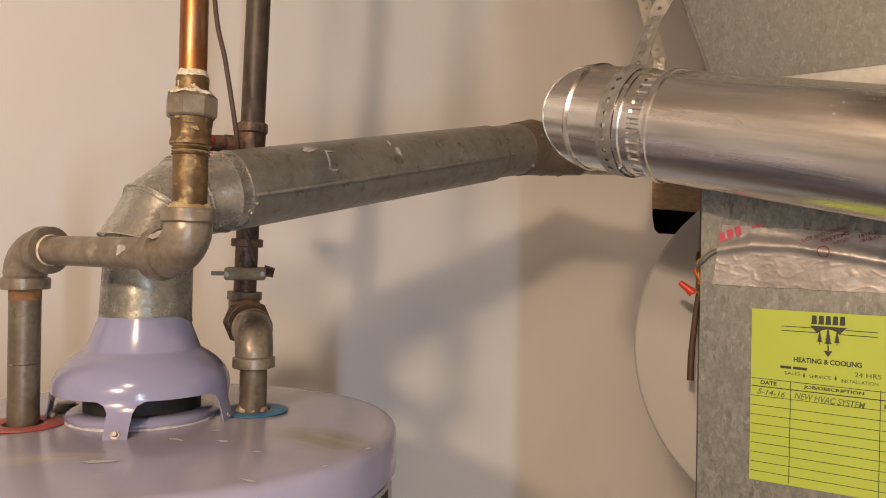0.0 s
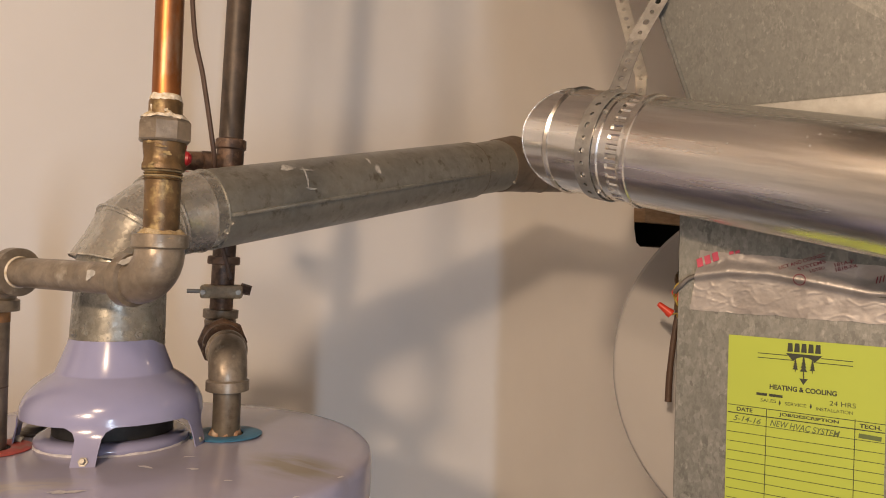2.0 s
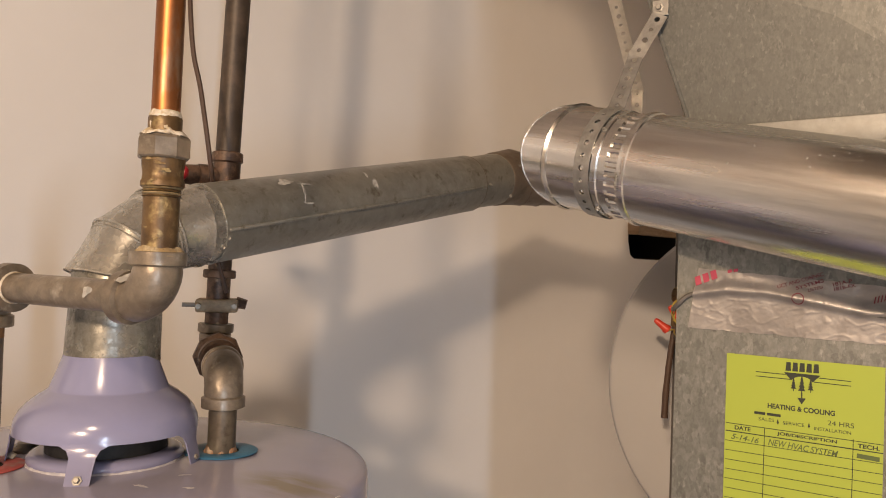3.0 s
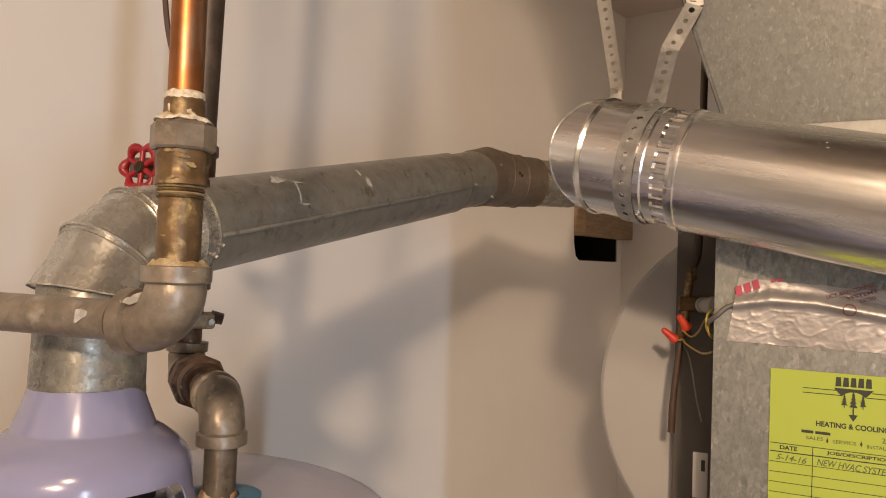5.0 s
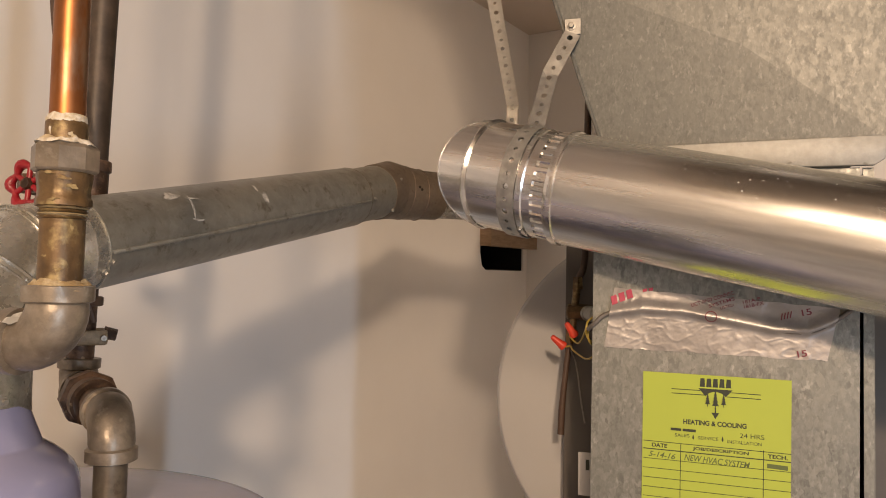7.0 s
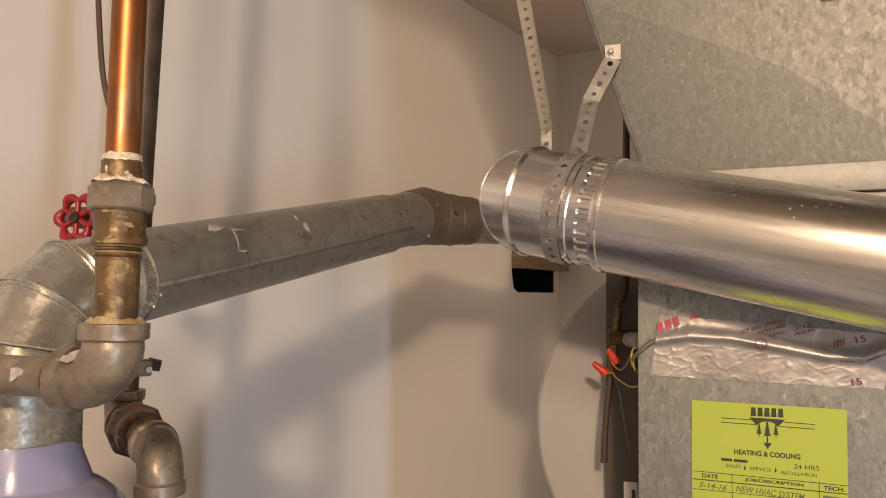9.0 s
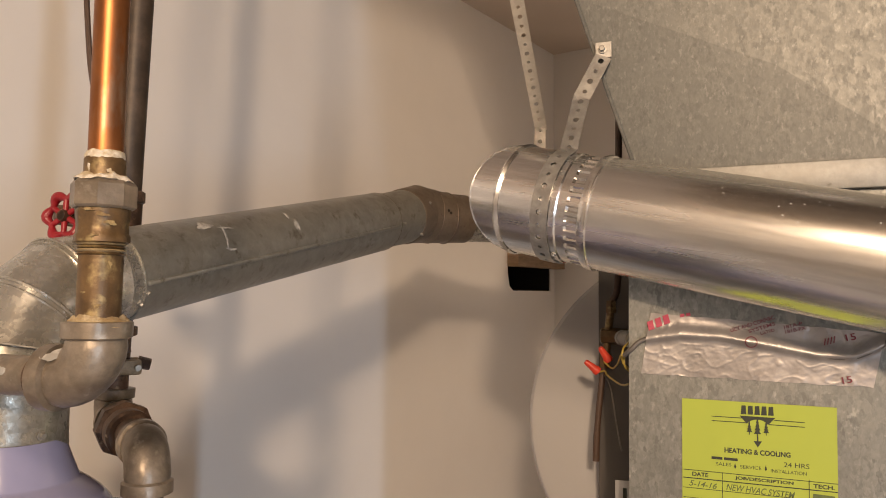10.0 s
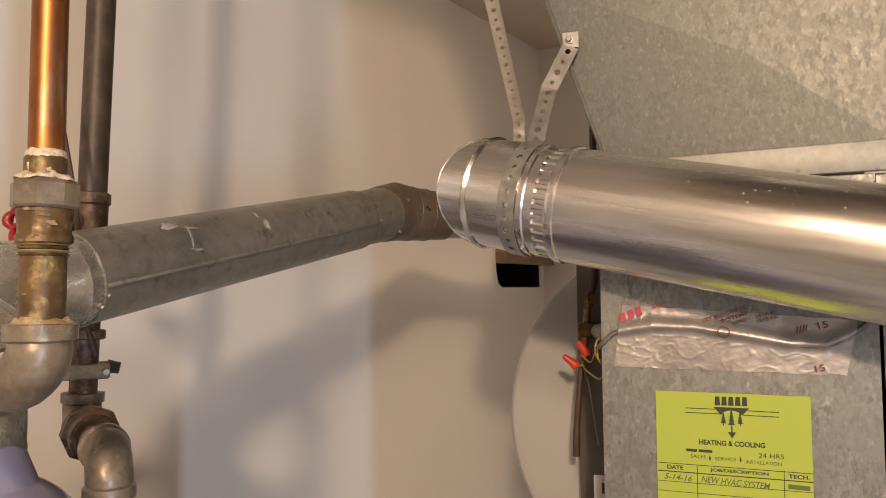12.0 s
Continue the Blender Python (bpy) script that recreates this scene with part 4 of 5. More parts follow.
def perforated(name, path, normals, width, parent, step=0.0127, holes=(0.0031, 0.0022), mat=None):
    """Thin hanger band along path with round holes."""
    bm = bmesh.new()
    pts = [V(p) for p in path]
    lens = [0.0]
    for a, b in zip(pts, pts[1:]):
        lens.append(lens[-1] + (b - a).length)
    total = lens[-1]

    def at(s):
        s = max(0.0, min(total, s))
        for i in range(len(pts) - 1):
            if s <= lens[i + 1] or i == len(pts) - 2:
                t = (s - lens[i]) / max(1e-9, lens[i + 1] - lens[i])
                return pts[i].lerp(pts[i + 1], t), V(normals[i]).lerp(V(normals[i + 1]), t).normalized()

    def to(s, w, h):
        p, nrm = at(s)
        q = (at(s + 0.001)[0] - at(s - 0.001)[0]).normalized()
        return p + nrm.cross(q).normalized() * w + nrm * h

    cells = max(1, int(total / step))
    cell = total / cells
    n = 16
    for c in range(cells):
        mid = (c + 0.5) * cell
        hr = holes[c % 2]
        inner = [(mid + hr * math.cos(2 * math.pi * k / n), hr * math.sin(2 * math.pi * k / n)) for k in range(n)]
        outer = []
        for k in range(n):
            ca, sa = math.cos(2 * math.pi * k / n), math.sin(2 * math.pi * k / n)
            f = 1 / max(abs(ca), abs(sa))
            outer.append((mid + ca * f * cell / 2, sa * f * width / 2))
        vi = [[bm.verts.new(to(s, w, h)) for s, w in inner] for h in (0.0, 0.001)]
        vo = [[bm.verts.new(to(s, w, h)) for s, w in outer] for h in (0.0, 0.001)]
        for k in range(n):
            j = (k + 1) % n
            bm.faces.new((vo[0][k], vo[0][j], vi[0][j], vi[0][k]))
            bm.faces.new((vo[1][k], vi[1][k], vi[1][j], vo[1][j]))
            bm.faces.new((vi[0][k], vi[0][j], vi[1][j], vi[1][k]))
            if abs(outer[k][1]) > width * 0.49 and abs(outer[j][1]) > width * 0.49:
                bm.faces.new((vo[0][k], vo[1][k], vo[1][j], vo[0][j]))
    bmesh.ops.remove_doubles(bm, verts=bm.verts, dist=2e-5)
    return part(name, bm, mat or M_STRAP, parent, smooth=False)


# ---- furnace ----
FO = V((0.314, 0.775, 0.0))
FE = V((0.832, -0.555, 0)).normalized()
FN = V((FE.y, -FE.x, 0))


def on_face(s, z, out=0.0):
    return FO + FE * s + FN * out + V((0, 0, z))


def face_pose(s, z, out=0.0):
    return place(on_face(s, z, out), FE, up)


plenum = thing("furnace_plenum", "spangled galvanized sheet metal plenum on the furnace", "plenum")
SL, SR = -0.052, 0.196
part("lower_face", prism([(SL - 0.008, 0.55), (SR - 0.006, 0.55), (SR + 0.001, 1.715), (SL, 1.715)], place(FO + FN * -0.0015, FE, up), 0.0015), M_LITSHEET, plenum, "spangled face with tape and a service sticker", smooth=False)
side_fold = prism([(0, 0.55), (0.23, 0.55), (0.23, 1.715), (0, 1.715)], place(on_face(SL, 0, -0.002), -FN, up), 0.0015)
part("side_panel", side_fold, M_LITSHEET, plenum, smooth=False)
part("corner_fold", prism([(SR + 0.002, 0.55), (SR + 0.008, 0.55), (SR + 0.0135, 1.715), (SR + 0.004, 1.715)], place(FO + FN * -0.006, FE, up), 0.003), M_LITSHEET, plenum, smooth=False)
part("right_panel", prism([(0.0, 0.55), (0.235, 0.55), (0.235, 1.70), (0.60, 1.70), (0.60, 1.715), (0.0, 1.715)], place(on_face(SR + 0.012, 0, -0.008), -FN, up), 0.002), M_SPANGLE, plenum, smooth=False)

# tapered upper part, its front cross-broken into four facets
mid = (0.091, 1.8405)
ring2 = [(-0.0445, 1.7375), (0.2205, 1.7395), (0.262, 1.93), (-0.106, 1.935)]
bm = bmesh.new()
cv0 = bm.verts.new(on_face(*mid, 0.0045))
rv0 = [bm.verts.new(on_face(s, z, o)) for (s, z), o in zip(ring2, (-0.014, 0.006, 0.0105, -0.001))]
tv0 = [bm.verts.new(on_face(0.36, CEIL - 0.002, -0.02)), bm.verts.new(on_face(-0.245, CEIL - 0.002, -0.02))]
for k in range(4):
    bm.faces.new((rv0[k], rv0[(k + 1) % 4], cv0))
bm.faces.new((rv0[3], rv0[2], tv0[0], tv0[1]))
back = [bm.verts.new(on_face(s, z, -0.62)) for s, z in ((-0.046, 1.7425), (0.222, 1.7455), (0.36, CEIL - 0.002), (-0.245, CEIL - 0.002), (0.262, 1.93), (-0.106, 1.935))]
bm.faces.new((rv0[0], rv0[3], back[5], back[0]))
bm.faces.new((rv0[3], tv0[1], back[3], back[5]))
bm.faces.new((rv0[1], back[1], back[4], rv0[2]))
bm.faces.new((rv0[2], back[4], back[2], tv0[0]))
bm.faces.new((rv0[0], back[0], back[1], rv0[1]))
part("upper_panel", bm, M_SPANGLE, plenum, "tapered transition cross-broken for stiffness", smooth=False)
# drive cleat along the joint
part("drive_cleat", prism([(-0.045, 1.716), (0.208, 1.716), (0.217, 1.722), (0.219, 1.744), (-0.045, 1.741)], place(FO + FN * 0.001, FE, up), 0.007, 0.0012), M_CLEAT, plenum, "folded drive cleat")
part("left_edge_fold", sweep([on_face(-0.049, 1.757, -0.0115), on_face(-0.062, 1.797, -0.0085), on_face(-0.070, 1.821, -0.006), on_face(-0.0775, 1.845, -0.005), on_face(-0.108, 1.941, 0.0)], 0.0022, 8), M_SPANGLE, plenum)
wbox = thing("control_box", "white plastic control box fixed on the plenum", "control box")
part("cover", block((0.072, 0.07, 0.03), face_pose(0.160, 1.940, 0.012), 0.004), M_WHITE, wbox)

cabinet = thing("furnace_cabinet", "dark grey painted steel furnace cabinet", "furnace")
part("front_panel", prism([(-0.130, 0.0), (0.33, 0.0), (0.33, 1.70), (-0.120, 1.70)], place(FO + FN * -0.245, FE, up), 0.004, 0.001), M_GREY, cabinet, smooth=False)
part("body", prism([(-0.116, 0.0), (0.33, 0.0), (0.33, 1.69), (-0.116, 1.69)], place(FO + FN * -0.60, FE, up), 0.352), M_GREY, cabinet, smooth=False)
part("base", prism([(-0.06, 0.0), (0.20, 0.0), (0.20, 0.56), (-0.06, 0.56)], place(FO + FN * -0.24, FE, up), 0.235), M_GREY, cabinet, smooth=False)

drum = thing("round_duct", "large white round duct end behind the furnace cabinet", "round duct")
DC = on_face(0.022, 1.435, -0.29)
part("end_cap", lathe([(0, 0.008), (0.235, 0.008), (0.245, 0.006), (0.250, 0.0), (0.250, -0.02), (0, -0.02)], DC, FN, 128), M_WHITE, drum)
part("barrel", lathe([(0, -0.02), (0.248, -0.02), (0.248, -0.42), (0, -0.42)], DC, FN, 96), M_WHITE, drum)

# ---- tape, cable and sticker on the plenum ----
cpts = [(-0.058, 1.553, -0.004), (-0.050, 1.560, 0.004), (-0.037, 1.570, 0.0030), (-0.003, 1.5755, 0.0030), (0.036, 1.574, 0.0030), (0.079, 1.567, 0.0030), (0.121, 1.559, 0.0030), (0.151, 1.558, 0.0030), (0.171, 1.567, 0.0030), (0.185, 1.577, 0.004), (0.20, 1.590, 0.004), (0.215, 1.60, -0.02)]


def tape_height(s, z):
    """How far the tape stands off the sheet: a tent over the cable, steep below it and slack above."""
    zc = float(np.interp(s, [q[0] for q in cpts], [q[1] for q in cpts]))
    return 0.0012 + 0.0056 * math.exp(-((z - zc) / (0.0085 if z > zc else 0.0034)) ** 2)


tape = thing("foil_tape", "crinkled printed aluminium foil tape strip over a cable", "tape")
bm = bmesh.new()
NX, NZ = 170, 56
grid = []
for i in range(NX + 1):
    u_ = i / NX
    row = []
    for j in range(NZ + 1):
        w_ = j / NZ
        s = (-0.041 + 0.209 * u_) * (1 - w_) + (-0.031 + 0.210 * u_) * w_
        z = (1.5355 - 0.005 * u_) * (1 - w_) + (1.597 - 0.016 * u_) * w_
        cr = 0.00014 * noise.fractal(V((s * 160, z * 160, 0)), 1, 2, 3)
        slack = max(0.0, 0.25 + noise.noise(V((s * 28, z * 40, 11)))) + max(0.0, 1.1 - 26 * abs(s + 0.018)) * (1.0 if w_ < 0.45 else 0.2)
        fold = max(0.0, 0.11 - abs(noise.noise(V((s * 95 - 80 * z, z * 120 + 30 * s, 5)))))
        crack = max(0.0, 0.05 - abs(noise.noise(V((s * 46, z * 60, 17)))))
        cr += 0.0022 * fold * min(1.3, slack) + 0.005 * crack
        edge = 0.0016 * noise.noise(V((s * 60, j * 3.0, 7))) if j in (0, NZ) else 0
        row.append(bm.verts.new(on_face(s, z + edge, tape_height(s, z) + cr)))
    grid.append(row)
for i in range(NX):
    for j in range(NZ):
        bm.faces.new((grid[i][j], grid[i + 1][j], grid[i + 1][j + 1], grid[i][j + 1]))
part("foil", bm, M_TAPE, tape, angle=50)

cable = thing("thermostat_cable", "grey low-voltage cable running under the foil tape", "cable")
part("sheath", sweep(smooth_line([on_face(*q) for q in cpts], 6), 0.0024, 12), M_CABLE, cable)

sticker = thing("service_sticker", "fluorescent yellow-green service record sticker on the plenum", "sticker")
part("paper", prism([(-0.0015, 1.5125), (-0.003, 1.341), (0.1355, 1.3395), (0.1370, 1.5105)], place(FO + FN * 0.0006, FE, up), 0.0006), M_YELLOW, sticker, smooth=False)
OUT = 0.0014


def ink(name, outline, mat=M_INK):
    return part(name, prism(outline, place(FO + FN * OUT, FE, up), 0.0002), mat, sticker, smooth=False)


def bar(s0, z0, s1, z1, w, mat=M_INK, name="line"):
    d = V((s1 - s0, z1 - z0, 0)).normalized()
    nx, nz = -d.y * w / 2, d.x * w / 2
    return ink(name, [(s0 - nx, z0 - nz), (s1 - nx, z1 - nz), (s1 + nx, z1 + nz), (s0 + nx, z0 + nz)], mat)


def words(text, s, z, height, width, mat=M_INK, tilt=0.0, bold=0.0, out=OUT, parent=None, shear=0.0):
    cu_ = bpy.data.curves.new("lettering", "FONT")
    cu_.body, cu_.size, cu_.offset, cu_.extrude, cu_.shear = text, 1.0, bold, 0.0, shear
    ob = bpy.data.objects.new("lettering", cu_)
    scene.collection.objects.link(ob)
    bpy.context.view_layer.update()
    me = bpy.data.meshes.new_from_object(ob.evaluated_get(bpy.context.evaluated_depsgraph_get()))
    bpy.data.objects.remove(ob)
    xs = [v.co.x for v in me.vertices]
    ys = [v.co.y for v in me.vertices]
    sx, sy = width / (max(xs) - min(xs)), height / (max(ys) - min(ys))
    m = face_pose(s, z, out) @ Matrix.Rotation(tilt, 4, "Z") @ Matrix.Diagonal((sx, sy, 1, 1)) @ Matrix.Translation((-min(xs), -min(ys), 0))
    me.transform(m)
    me.materials.append(mat)
    o = new("lettering", me)
    o.parent = parent or sticker
    return o


# emblem: a dark wedge with three fir trees in a pale arch
ink("emblem", [(0.0518, 1.4985), (0.0838, 1.4980), (0.0760, 1.4895), (0.0595, 1.4897)])
bm = bmesh.new()
arch = [(0.0575 + 0.0, 1.4885)] + [(0.0678 + 0.0102 * math.cos(math.pi * (1 - k / 12)), 1.4880 + 0.0075 * math.sin(math.pi * k / 12)) for k in range(13)] + [(0.0780, 1.4885)]
prism(arch[1:-1], place(FO + FN * (OUT + 0.0003), FE, up), 0.0002, 0, bm)
part("emblem_arch", bm, M_YELLOW, sticker, smooth=False)


def fir(s, z, h, w):
    bm = bmesh.new()
    for k in range(4):
        zz = z + h * (0.12 + 0.21 * k)
        ww = w * (1 - 0.2 * k)
        prism([(s - ww / 2, zz), (s + ww / 2, zz), (s, zz + h * 0.34)], place(FO + FN * (OUT + 0.0005 + 0.00005 * k), FE, up), 0.0002, 0, bm)
    prism([(s - w * 0.06, z - h * 0.1), (s + w * 0.06, z - h * 0.1), (s + w * 0.06, z + h * 0.15), (s - w * 0.06, z + h * 0.15)], place(FO + FN * (OUT + 0.0005), FE, up), 0.0002, 0, bm)
    part("fir_tree", bm, M_INK, sticker, smooth=False)


fir(0.0605, 1.4820, 0.0115, 0.0052)
fir(0.0678, 1.4800, 0.0160, 0.0066)
fir(0.0755, 1.4820, 0.0115, 0.0052)
ink("emblem_tip", [(0.0640, 1.4750), (0.0715, 1.4750), (0.0678, 1.4690)])
bar(0.0678, 1.4745, 0.0678, 1.4800, 0.0012)
for z in (1.4965, 1.4922):
    bar(0.0262, z, 0.0535 + (1.4965 - z), z - 0.0003, 0.0007)
    bar(0.0825 - (1.4965 - z), z - 0.0008, 0.1095, z - 0.0014, 0.0007)
for k in range(5):
    x0 = 0.0530 + 0.0061 * k
    ink("brand_mark", [(x0, 1.5000), (x0 + 0.0050, 1.5000), (x0 + 0.0046, 1.5084), (x0 + 0.0008, 1.5084)])
words("HEATING & COOLING", 0.0375, 1.4620, 0.0050, 0.0590, tilt=-0.012, bold=0.035)
bar(0.0255, 1.4563, 0.0355, 1.4561, 0.0026, name="number_bar")
bar(0.0370, 1.4561, 0.0495, 1.4558, 0.0026, name="number_bar")
words("24 HRS", 0.0905, 1.4523, 0.0045, 0.0220, tilt=-0.012)
words("SALES", 0.0295, 1.4490, 0.0032, 0.0140)
words("SERVICE", 0.0515, 1.4478, 0.0032, 0.0190)
words("INSTALLATION", 0.0790, 1.4462, 0.0032, 0.0310, tilt=-0.012)
for s in (0.0470, 0.0745):
    ink("drop", [(s - 0.0010, 1.4490), (s, 1.4470), (s + 0.0010, 1.4490), (s, 1.4525)])
# table
bar(-0.0010, 1.4430, 0.1365, 1.4402, 0.0006)
bar(-0.0012, 1.4352, 0.1363, 1.4325, 0.0009)
for k in range(1, 10):
    bar(-0.0015, 1.4352 - 0.0094 * k - 0.0002, 0.1360, 1.4325 - 0.0094 * k, 0.0005)
for s in (0.0352, 0.1120):
    bar(s, 1.4420, s - 0.0012, 1.3420, 0.0006)
words("DATE", 0.0072, 1.4372, 0.0040, 0.0150, bold=0.03, tilt=-0.02)
words("JOB/DESCRIPTION", 0.0465, 1.4362, 0.0040, 0.0520, bold=0.03, tilt=-0.02)
words("TECH.", 0.1155, 1.4347, 0.0040, 0.0180, bold=0.03, tilt=-0.02)
words("5-14-16", 0.0040, 1.4275, 0.0056, 0.0260, M_PEN, -0.06, 0.014, shear=0.3)
words("NEW HVAC SYSTEM", 0.0385, 1.4262, 0.0062, 0.0610, M_PEN, -0.05, 0.014, shear=0.25)
bar(0.1150, 1.4275, 0.1335, 1.4265, 0.0042, M_PEN, "pen_bar")
# print on the tape
def onto_tape(me, matrix):
    """Lays a flat mesh on the tape's tented surface."""
    for v in me.vertices:
        p = matrix @ v.co - FO
        q, z = p.dot(FE), p.z
        v.co = on_face(q, z, tape_height(q, z) + 0.0014)
    return me


def tape_bar(s0, z0, w, h, tilt, mat):
    bm = bmesh.new()
    cols = [[bm.verts.new((w * k / 4 + h * 0.15 * j, h * j, 0)) for j in (0, 1)] for k in range(5)]
    for a, b in zip(cols, cols[1:]):
        bm.faces.new((a[0], b[0], b[1], a[1]))
    me = mesh_of("print", bm, mat, False)
    new("print", onto_tape(me, face_pose(s0, z0) @ Matrix.Rotation(tilt, 4, "Z"))).parent = tape


def tape_words(text, s0, z0, height, width, tilt, mat):
    o = words(text, s0, z0, height, width, mat, tilt, 0.01, 0.0, tape)
    onto_tape(o.data, Matrix())


for k in range(3):
    tape_bar(-0.0325 + 0.0076 * k, 1.5790 + 0.0031 * k, 0.0060, 0.0088, 0.38, M_REDINK)
for k in range(2):
    tape_bar(-0.0020 + 0.0058 * k, 1.5928 + 0.0010 * k, 0.0042, 0.0030, 0.25, M_REDINK)
for k in range(5):
    tape_bar(0.0115 + 0.0058 * k, 1.5895 + 0.0009 * (k % 2), 0.0040, 0.0008, 0.25, M_TAPE)
tape_words("UCT AND CONNEC", 0.0455, 1.5790, 0.0036, 0.0420, 0.33, M_MAROON)
tape_words("SYSTEMS", 0.0620, 1.5785, 0.0034, 0.0250, 0.33, M_MAROON)
tape_words("LISTED", 0.0725, 1.5770, 0.0028, 0.0130, 0.30, M_MAROON)
tape_words("181A-P", 0.0935, 1.5830, 0.0034, 0.0165, 0.26, M_MAROON)
tape_words("181B-FX", 0.0945, 1.5785, 0.0034, 0.0185, 0.26, M_MAROON)
for k in range(4):
    tape_bar(0.1270 + 0.0027 * k, 1.5685 + 0.0008 * k, 0.0010, 0.0064, -0.02, M_MAROON)
tape_words("15", 0.1465, 1.5728, 0.0062, 0.0085, 0.20, M_MAROON)
tape_words("15", 0.1425, 1.5330, 0.0062, 0.0085, 0.20, M_MAROON)
mark = bmesh.new()
for k in range(28):
    a0, a1 = 2 * math.pi * k / 28, 2 * math.pi * (k + 1) / 28
    q = [mark.verts.new(on_face(0.0635 + r * math.cos(a), 1.5700 + r * math.sin(a), tape_height(0.0635 + r * math.cos(a), 1.5700 + r * math.sin(a)) + 0.0009)) for r, a in ((0.0048, a0), (0.0056, a0), (0.0056, a1), (0.0048, a1))]
    mark.faces.new(q)
part("print_ring", mark, M_MAROON, tape, smooth=False)

# ---- small things beside the cabinet ----
solenoid = thing("brass_fitting", "tarnished brass flare fitting on the cabinet side", "pipe fitting")
bc = on_face(-0.100, 1.562, -0.200)
part("body", sweep([bc - FE * 0.012, bc - FE * 0.010, bc + FE * 0.012, bc + FE * 0.026], [0.008, 0.0105, 0.0105, 0.0095], 8), M_BRASS, solenoid)
part("stem", sweep([bc - V((0, 0, 0.030)) - FE * 0.006, bc + V((0, 0, 0.042)) + FE * 0.002], 0.0052, 16), M_BRASS, solenoid)
part("flare_nut", sweep([bc + V((0, 0, 0.030)) + FE * 0.002, bc + V((0, 0, 0.046)) + FE * 0.002], [0.0075, 0.0065], 6), M_BRASS, solenoid, smooth=False)
part("flare_nut", sweep([bc - V((0, 0, 0.040)) - FE * 0.007, bc - V((0, 0, 0.022)) - FE * 0.005], [0.0068, 0.0080], 6), M_BRASS, solenoid, smooth=False)
part("bracket", block((0.016, 0.020, 0.030), face_pose(-0.070, 1.562, -0.215), 0.002), M_BRASS, solenoid)
stub = thing("conduit_connector", "short grey metal conduit connector on the plenum side", "conduit")
c0, c1 = on_face(-0.078, 1.563, -0.150), on_face(-0.054, 1.566, -0.060)
part("tube", sweep([c0, c0.lerp(c1, 0.15), c0.lerp(c1, 0.16), c0.lerp(c1, 0.55), c0.lerp(c1, 0.56), c1], [0.0095, 0.0095, 0.0082, 0.0082, 0.0098, 0.0098], 24), M_CLEAT, stub)
hose = thing("drain_hose", "dark brown rubber hose hanging down the cabinet", "hose")
part("tube", sweep(smooth_line([on_face(-0.084, 2.00, -0.20), on_face(-0.087, 1.80, -0.20), on_face(-0.089, 1.64, -0.20), on_face(-0.097, 1.605, -0.20)]), 0.0045, 14), M_WIRE, hose)
part("tube", sweep(smooth_line([on_face(-0.107, 1.528, -0.20), on_face(-0.112, 1.488, -0.196), on_face(-0.1165, 1.44, -0.195), on_face(-0.118, 1.403, -0.195)]), [0.0040] * 16 + [0.0044] * 8 + [0.0046], 14), M_WIRE, hose)
for k, (a_, b_) in enumerate((((-0.1155, 1.5195), (-0.129, 1.5315)), ((-0.101, 1.5345), (-0.1085, 1.5475)))):
    p0, p1 = on_face(*a_, -0.185), on_face(*b_, -0.178)
    tagged(part("wire_nut", lathe([(0, 0.0185), (0.0026, 0.018), (0.0036, 0.016), (0.0050, 0.003), (0.0060, 0.001), (0.0060, -0.003), (0, -0.003)], p0, p1 - p0, 12), M_NUT), "red twist-on wire connector on the furnace wiring", "wire nut", "wire nuts")
wires = thing("yellow_wires", "loose yellow thermostat wires below the connectors", "wires")
part("strand", sweep(smooth_line([on_face(-0.113, 1.517, -0.185), on_face(-0.104, 1.519, -0.18), on_face(-0.098, 1.516, -0.16), on_face(-0.078, 1.512, -0.11), on_face(-0.064, 1.517, -0.05), on_face(-0.056, 1.522, -0.02)]), 0.0011, 8), M_YWIRE, wires)
part("strand", sweep(smooth_line([on_face(-0.106, 1.531, -0.185), on_face(-0.094, 1.524, -0.17), on_face(-0.078, 1.535, -0.10), on_face(-0.066, 1.552, -0.05), on_face(-0.057, 1.553, -0.01)]), 0.0011, 8), M_YWIRE, wires)
part("strand", sweep(smooth_line([on_face(-0.104, 1.513, -0.185), on_face(-0.092, 1.498, -0.15), on_face(-0.080, 1.46, -0.11), on_face(-0.070, 1.442, -0.07)]), 0.0009, 8), M_CABLE, wires)
loop_pts = [on_face(-0.056 + 0.006 * math.cos(a), 1.551 + 0.014 * math.sin(a), -0.035 - 0.02 * math.cos(a)) for a in (1.6, 2.6, 3.6, 4.6, 5.4, 6.2, 7.0)]
part("strand", sweep(smooth_line(loop_pts), 0.0011, 8), M_YWIRE, wires)
part("strand", sweep(smooth_line([p + V((0.002, 0, -0.004)) for p in loop_pts[1:]]), 0.0010, 8), M_YWIRE, wires)
tag = thing("paper_tag", "small white tag stuck beside the cabinet door", "tag")
part("plate", block((0.016, 0.05, 0.002), face_pose(-0.074, 1.377, -0.105), 0.0006), M_WHITE, tag)
part("mark", block((0.004, 0.012, 0.001), face_pose(-0.071, 1.388, -0.1035)), M_INK, tag, smooth=False)
stalk = thing("black_duct_hose", "black flexible hose curving past the plenum", "hose")
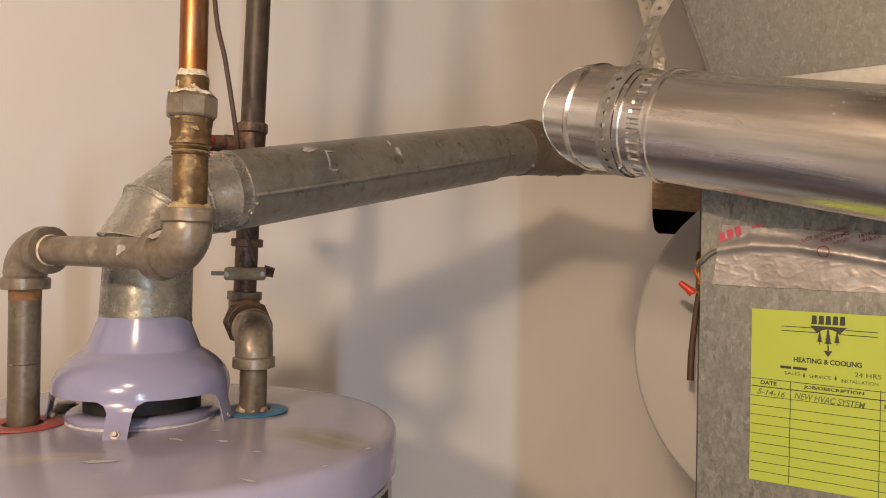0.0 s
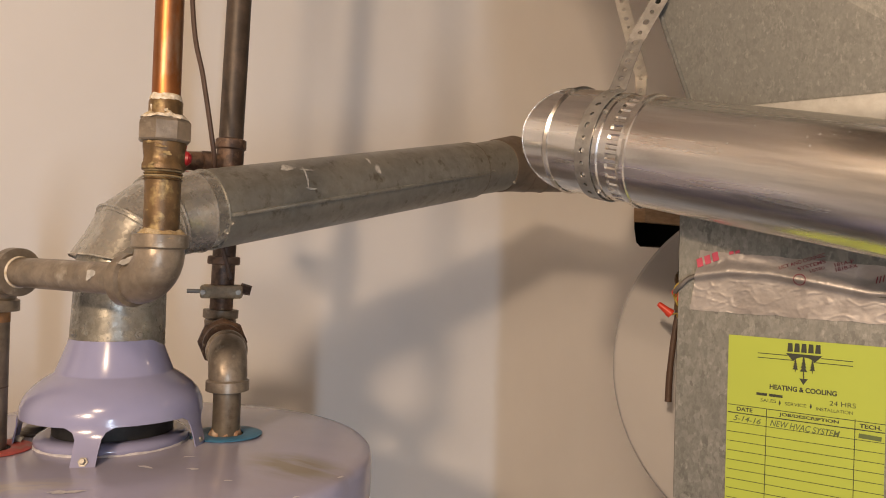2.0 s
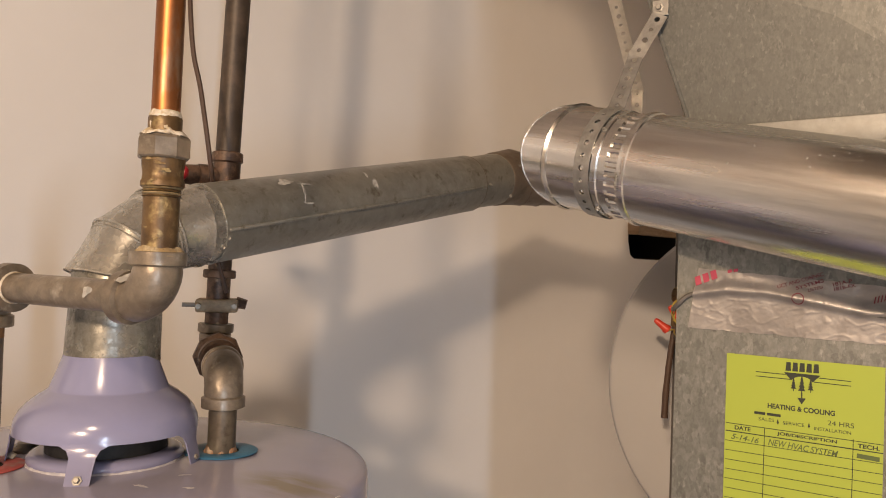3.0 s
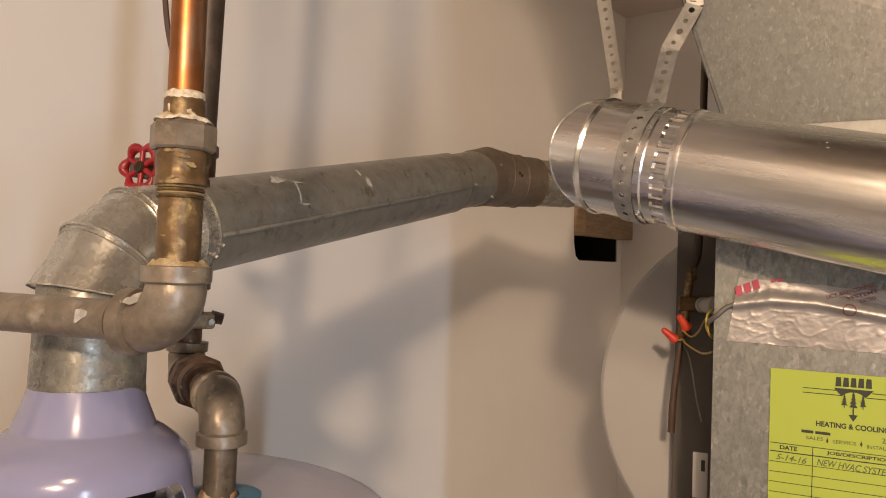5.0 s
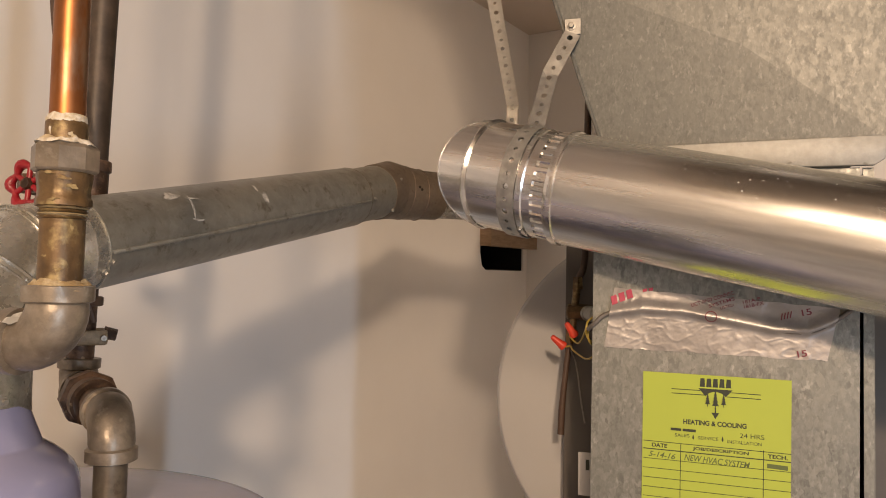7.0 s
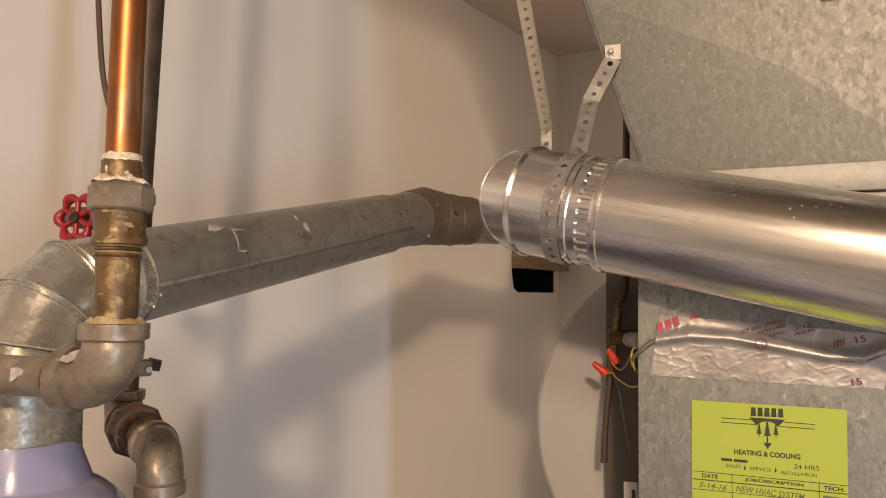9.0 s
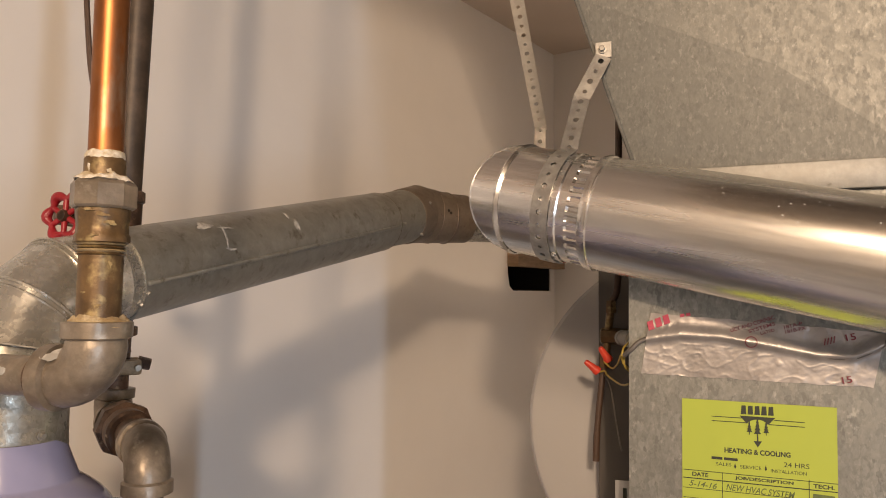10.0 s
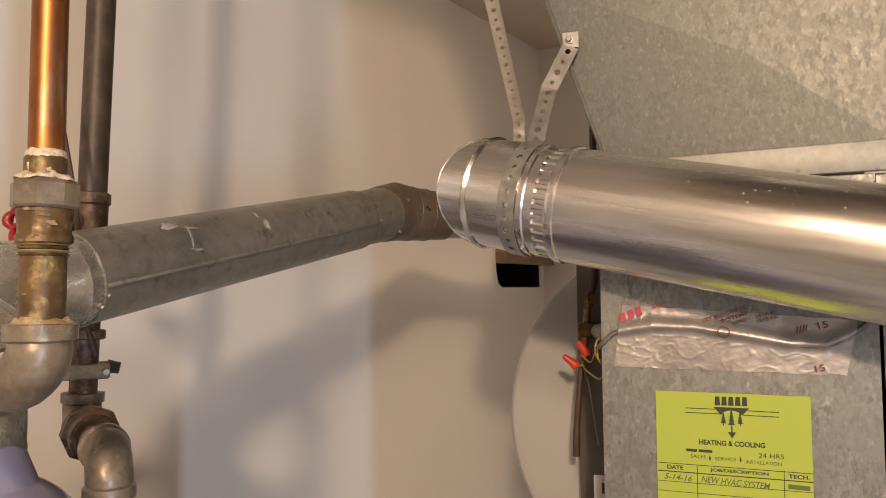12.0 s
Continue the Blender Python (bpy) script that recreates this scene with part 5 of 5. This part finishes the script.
part("tube", sweep(smooth_line([on_face(0.30, 2.05, -0.05), on_face(0.262, 1.93, 0.01), on_face(0.247, 1.84, 0.02), on_face(0.252, 1.74, 0.0), on_face(0.262, 1.64, -0.06), on_face(0.262, 1.50, -0.12)], 10), 0.014, 20), M_BLACK, stalk)

# ---- hanger straps ----
strap = thing("hanger_strap", "perforated galvanized hanger strap round the flue elbow", "hanger strap")
sc_ = on_flue(0.030)
wrap, norms = [], []
for k in range(-1, 24):
    ang = radians(62 - k * 13)
    o = V((-0.55, -0.83, 0)) * math.cos(ang) + V((0, 0, 1)) * math.sin(ang)
    o = (o - FD * o.dot(FD)).normalized()
    wrap.append(sc_ + o * (rf + 0.0012))
    norms.append(o)
fold_at = on_face(-0.076, 1.8665, 0.003)
kink = V((0.2237, 0.8147, 1.820))
lead = [fold_at, fold_at.lerp(kink, 0.5), kink, kink.lerp(wrap[0], 0.5), kink.lerp(wrap[0], 0.85)]
lit, shy = V((-0.52, -0.84, 0.10)).normalized(), V((-0.62, -0.68, -0.38)).normalized()
perforated("band", lead + wrap, [lit, lit, lit.lerp(shy, 0.5), shy, shy.lerp(norms[0], 0.5)] + norms, 0.0178, strap)
part("tab", block((0.017, 0.017, 0.0012), face_pose(-0.076, 1.8735, 0.0030), 0.0004), M_STRAP, strap, smooth=False)
screw("screw", on_face(-0.077, 1.874, 0.0036), FN, 0.005, strap)
screw("screw", wrap[-6] + norms[-6] * 0.001, norms[-6], 0.0042, strap)
strap2 = thing("hanger_strap", "perforated galvanized hanger strap rising to the ceiling", "hanger strap")
b0 = V((0.3645, 1.300, 1.895))
b1 = V((0.060, 0.805, CEIL - 0.002))
bl = (b1 - b0).normalized()
bn = V((-0.36, -0.93, -0.28))
bn = (bn - bl * bn.dot(bl)).normalized()
# upper length in the lightened zinc copy, shaded lower length in the darker zinc
perforated("band", [b0, b0.lerp(b1, 0.3), b1], [bn] * 3, 0.0205, strap2, 0.0160, (0.0027, 0.0036), M_STRAP_LIT)
low = V((0.366, 1.318, 1.812))
perforated("lower_band", [low, low.lerp(b0, 0.5), b0 - bn * 0.002 + bl * 0.012], [V((-0.55, -0.60, -0.58)), V((-0.50, -0.75, -0.45)), bn], 0.0190, strap2, 0.0160, (0.0027, 0.0036))
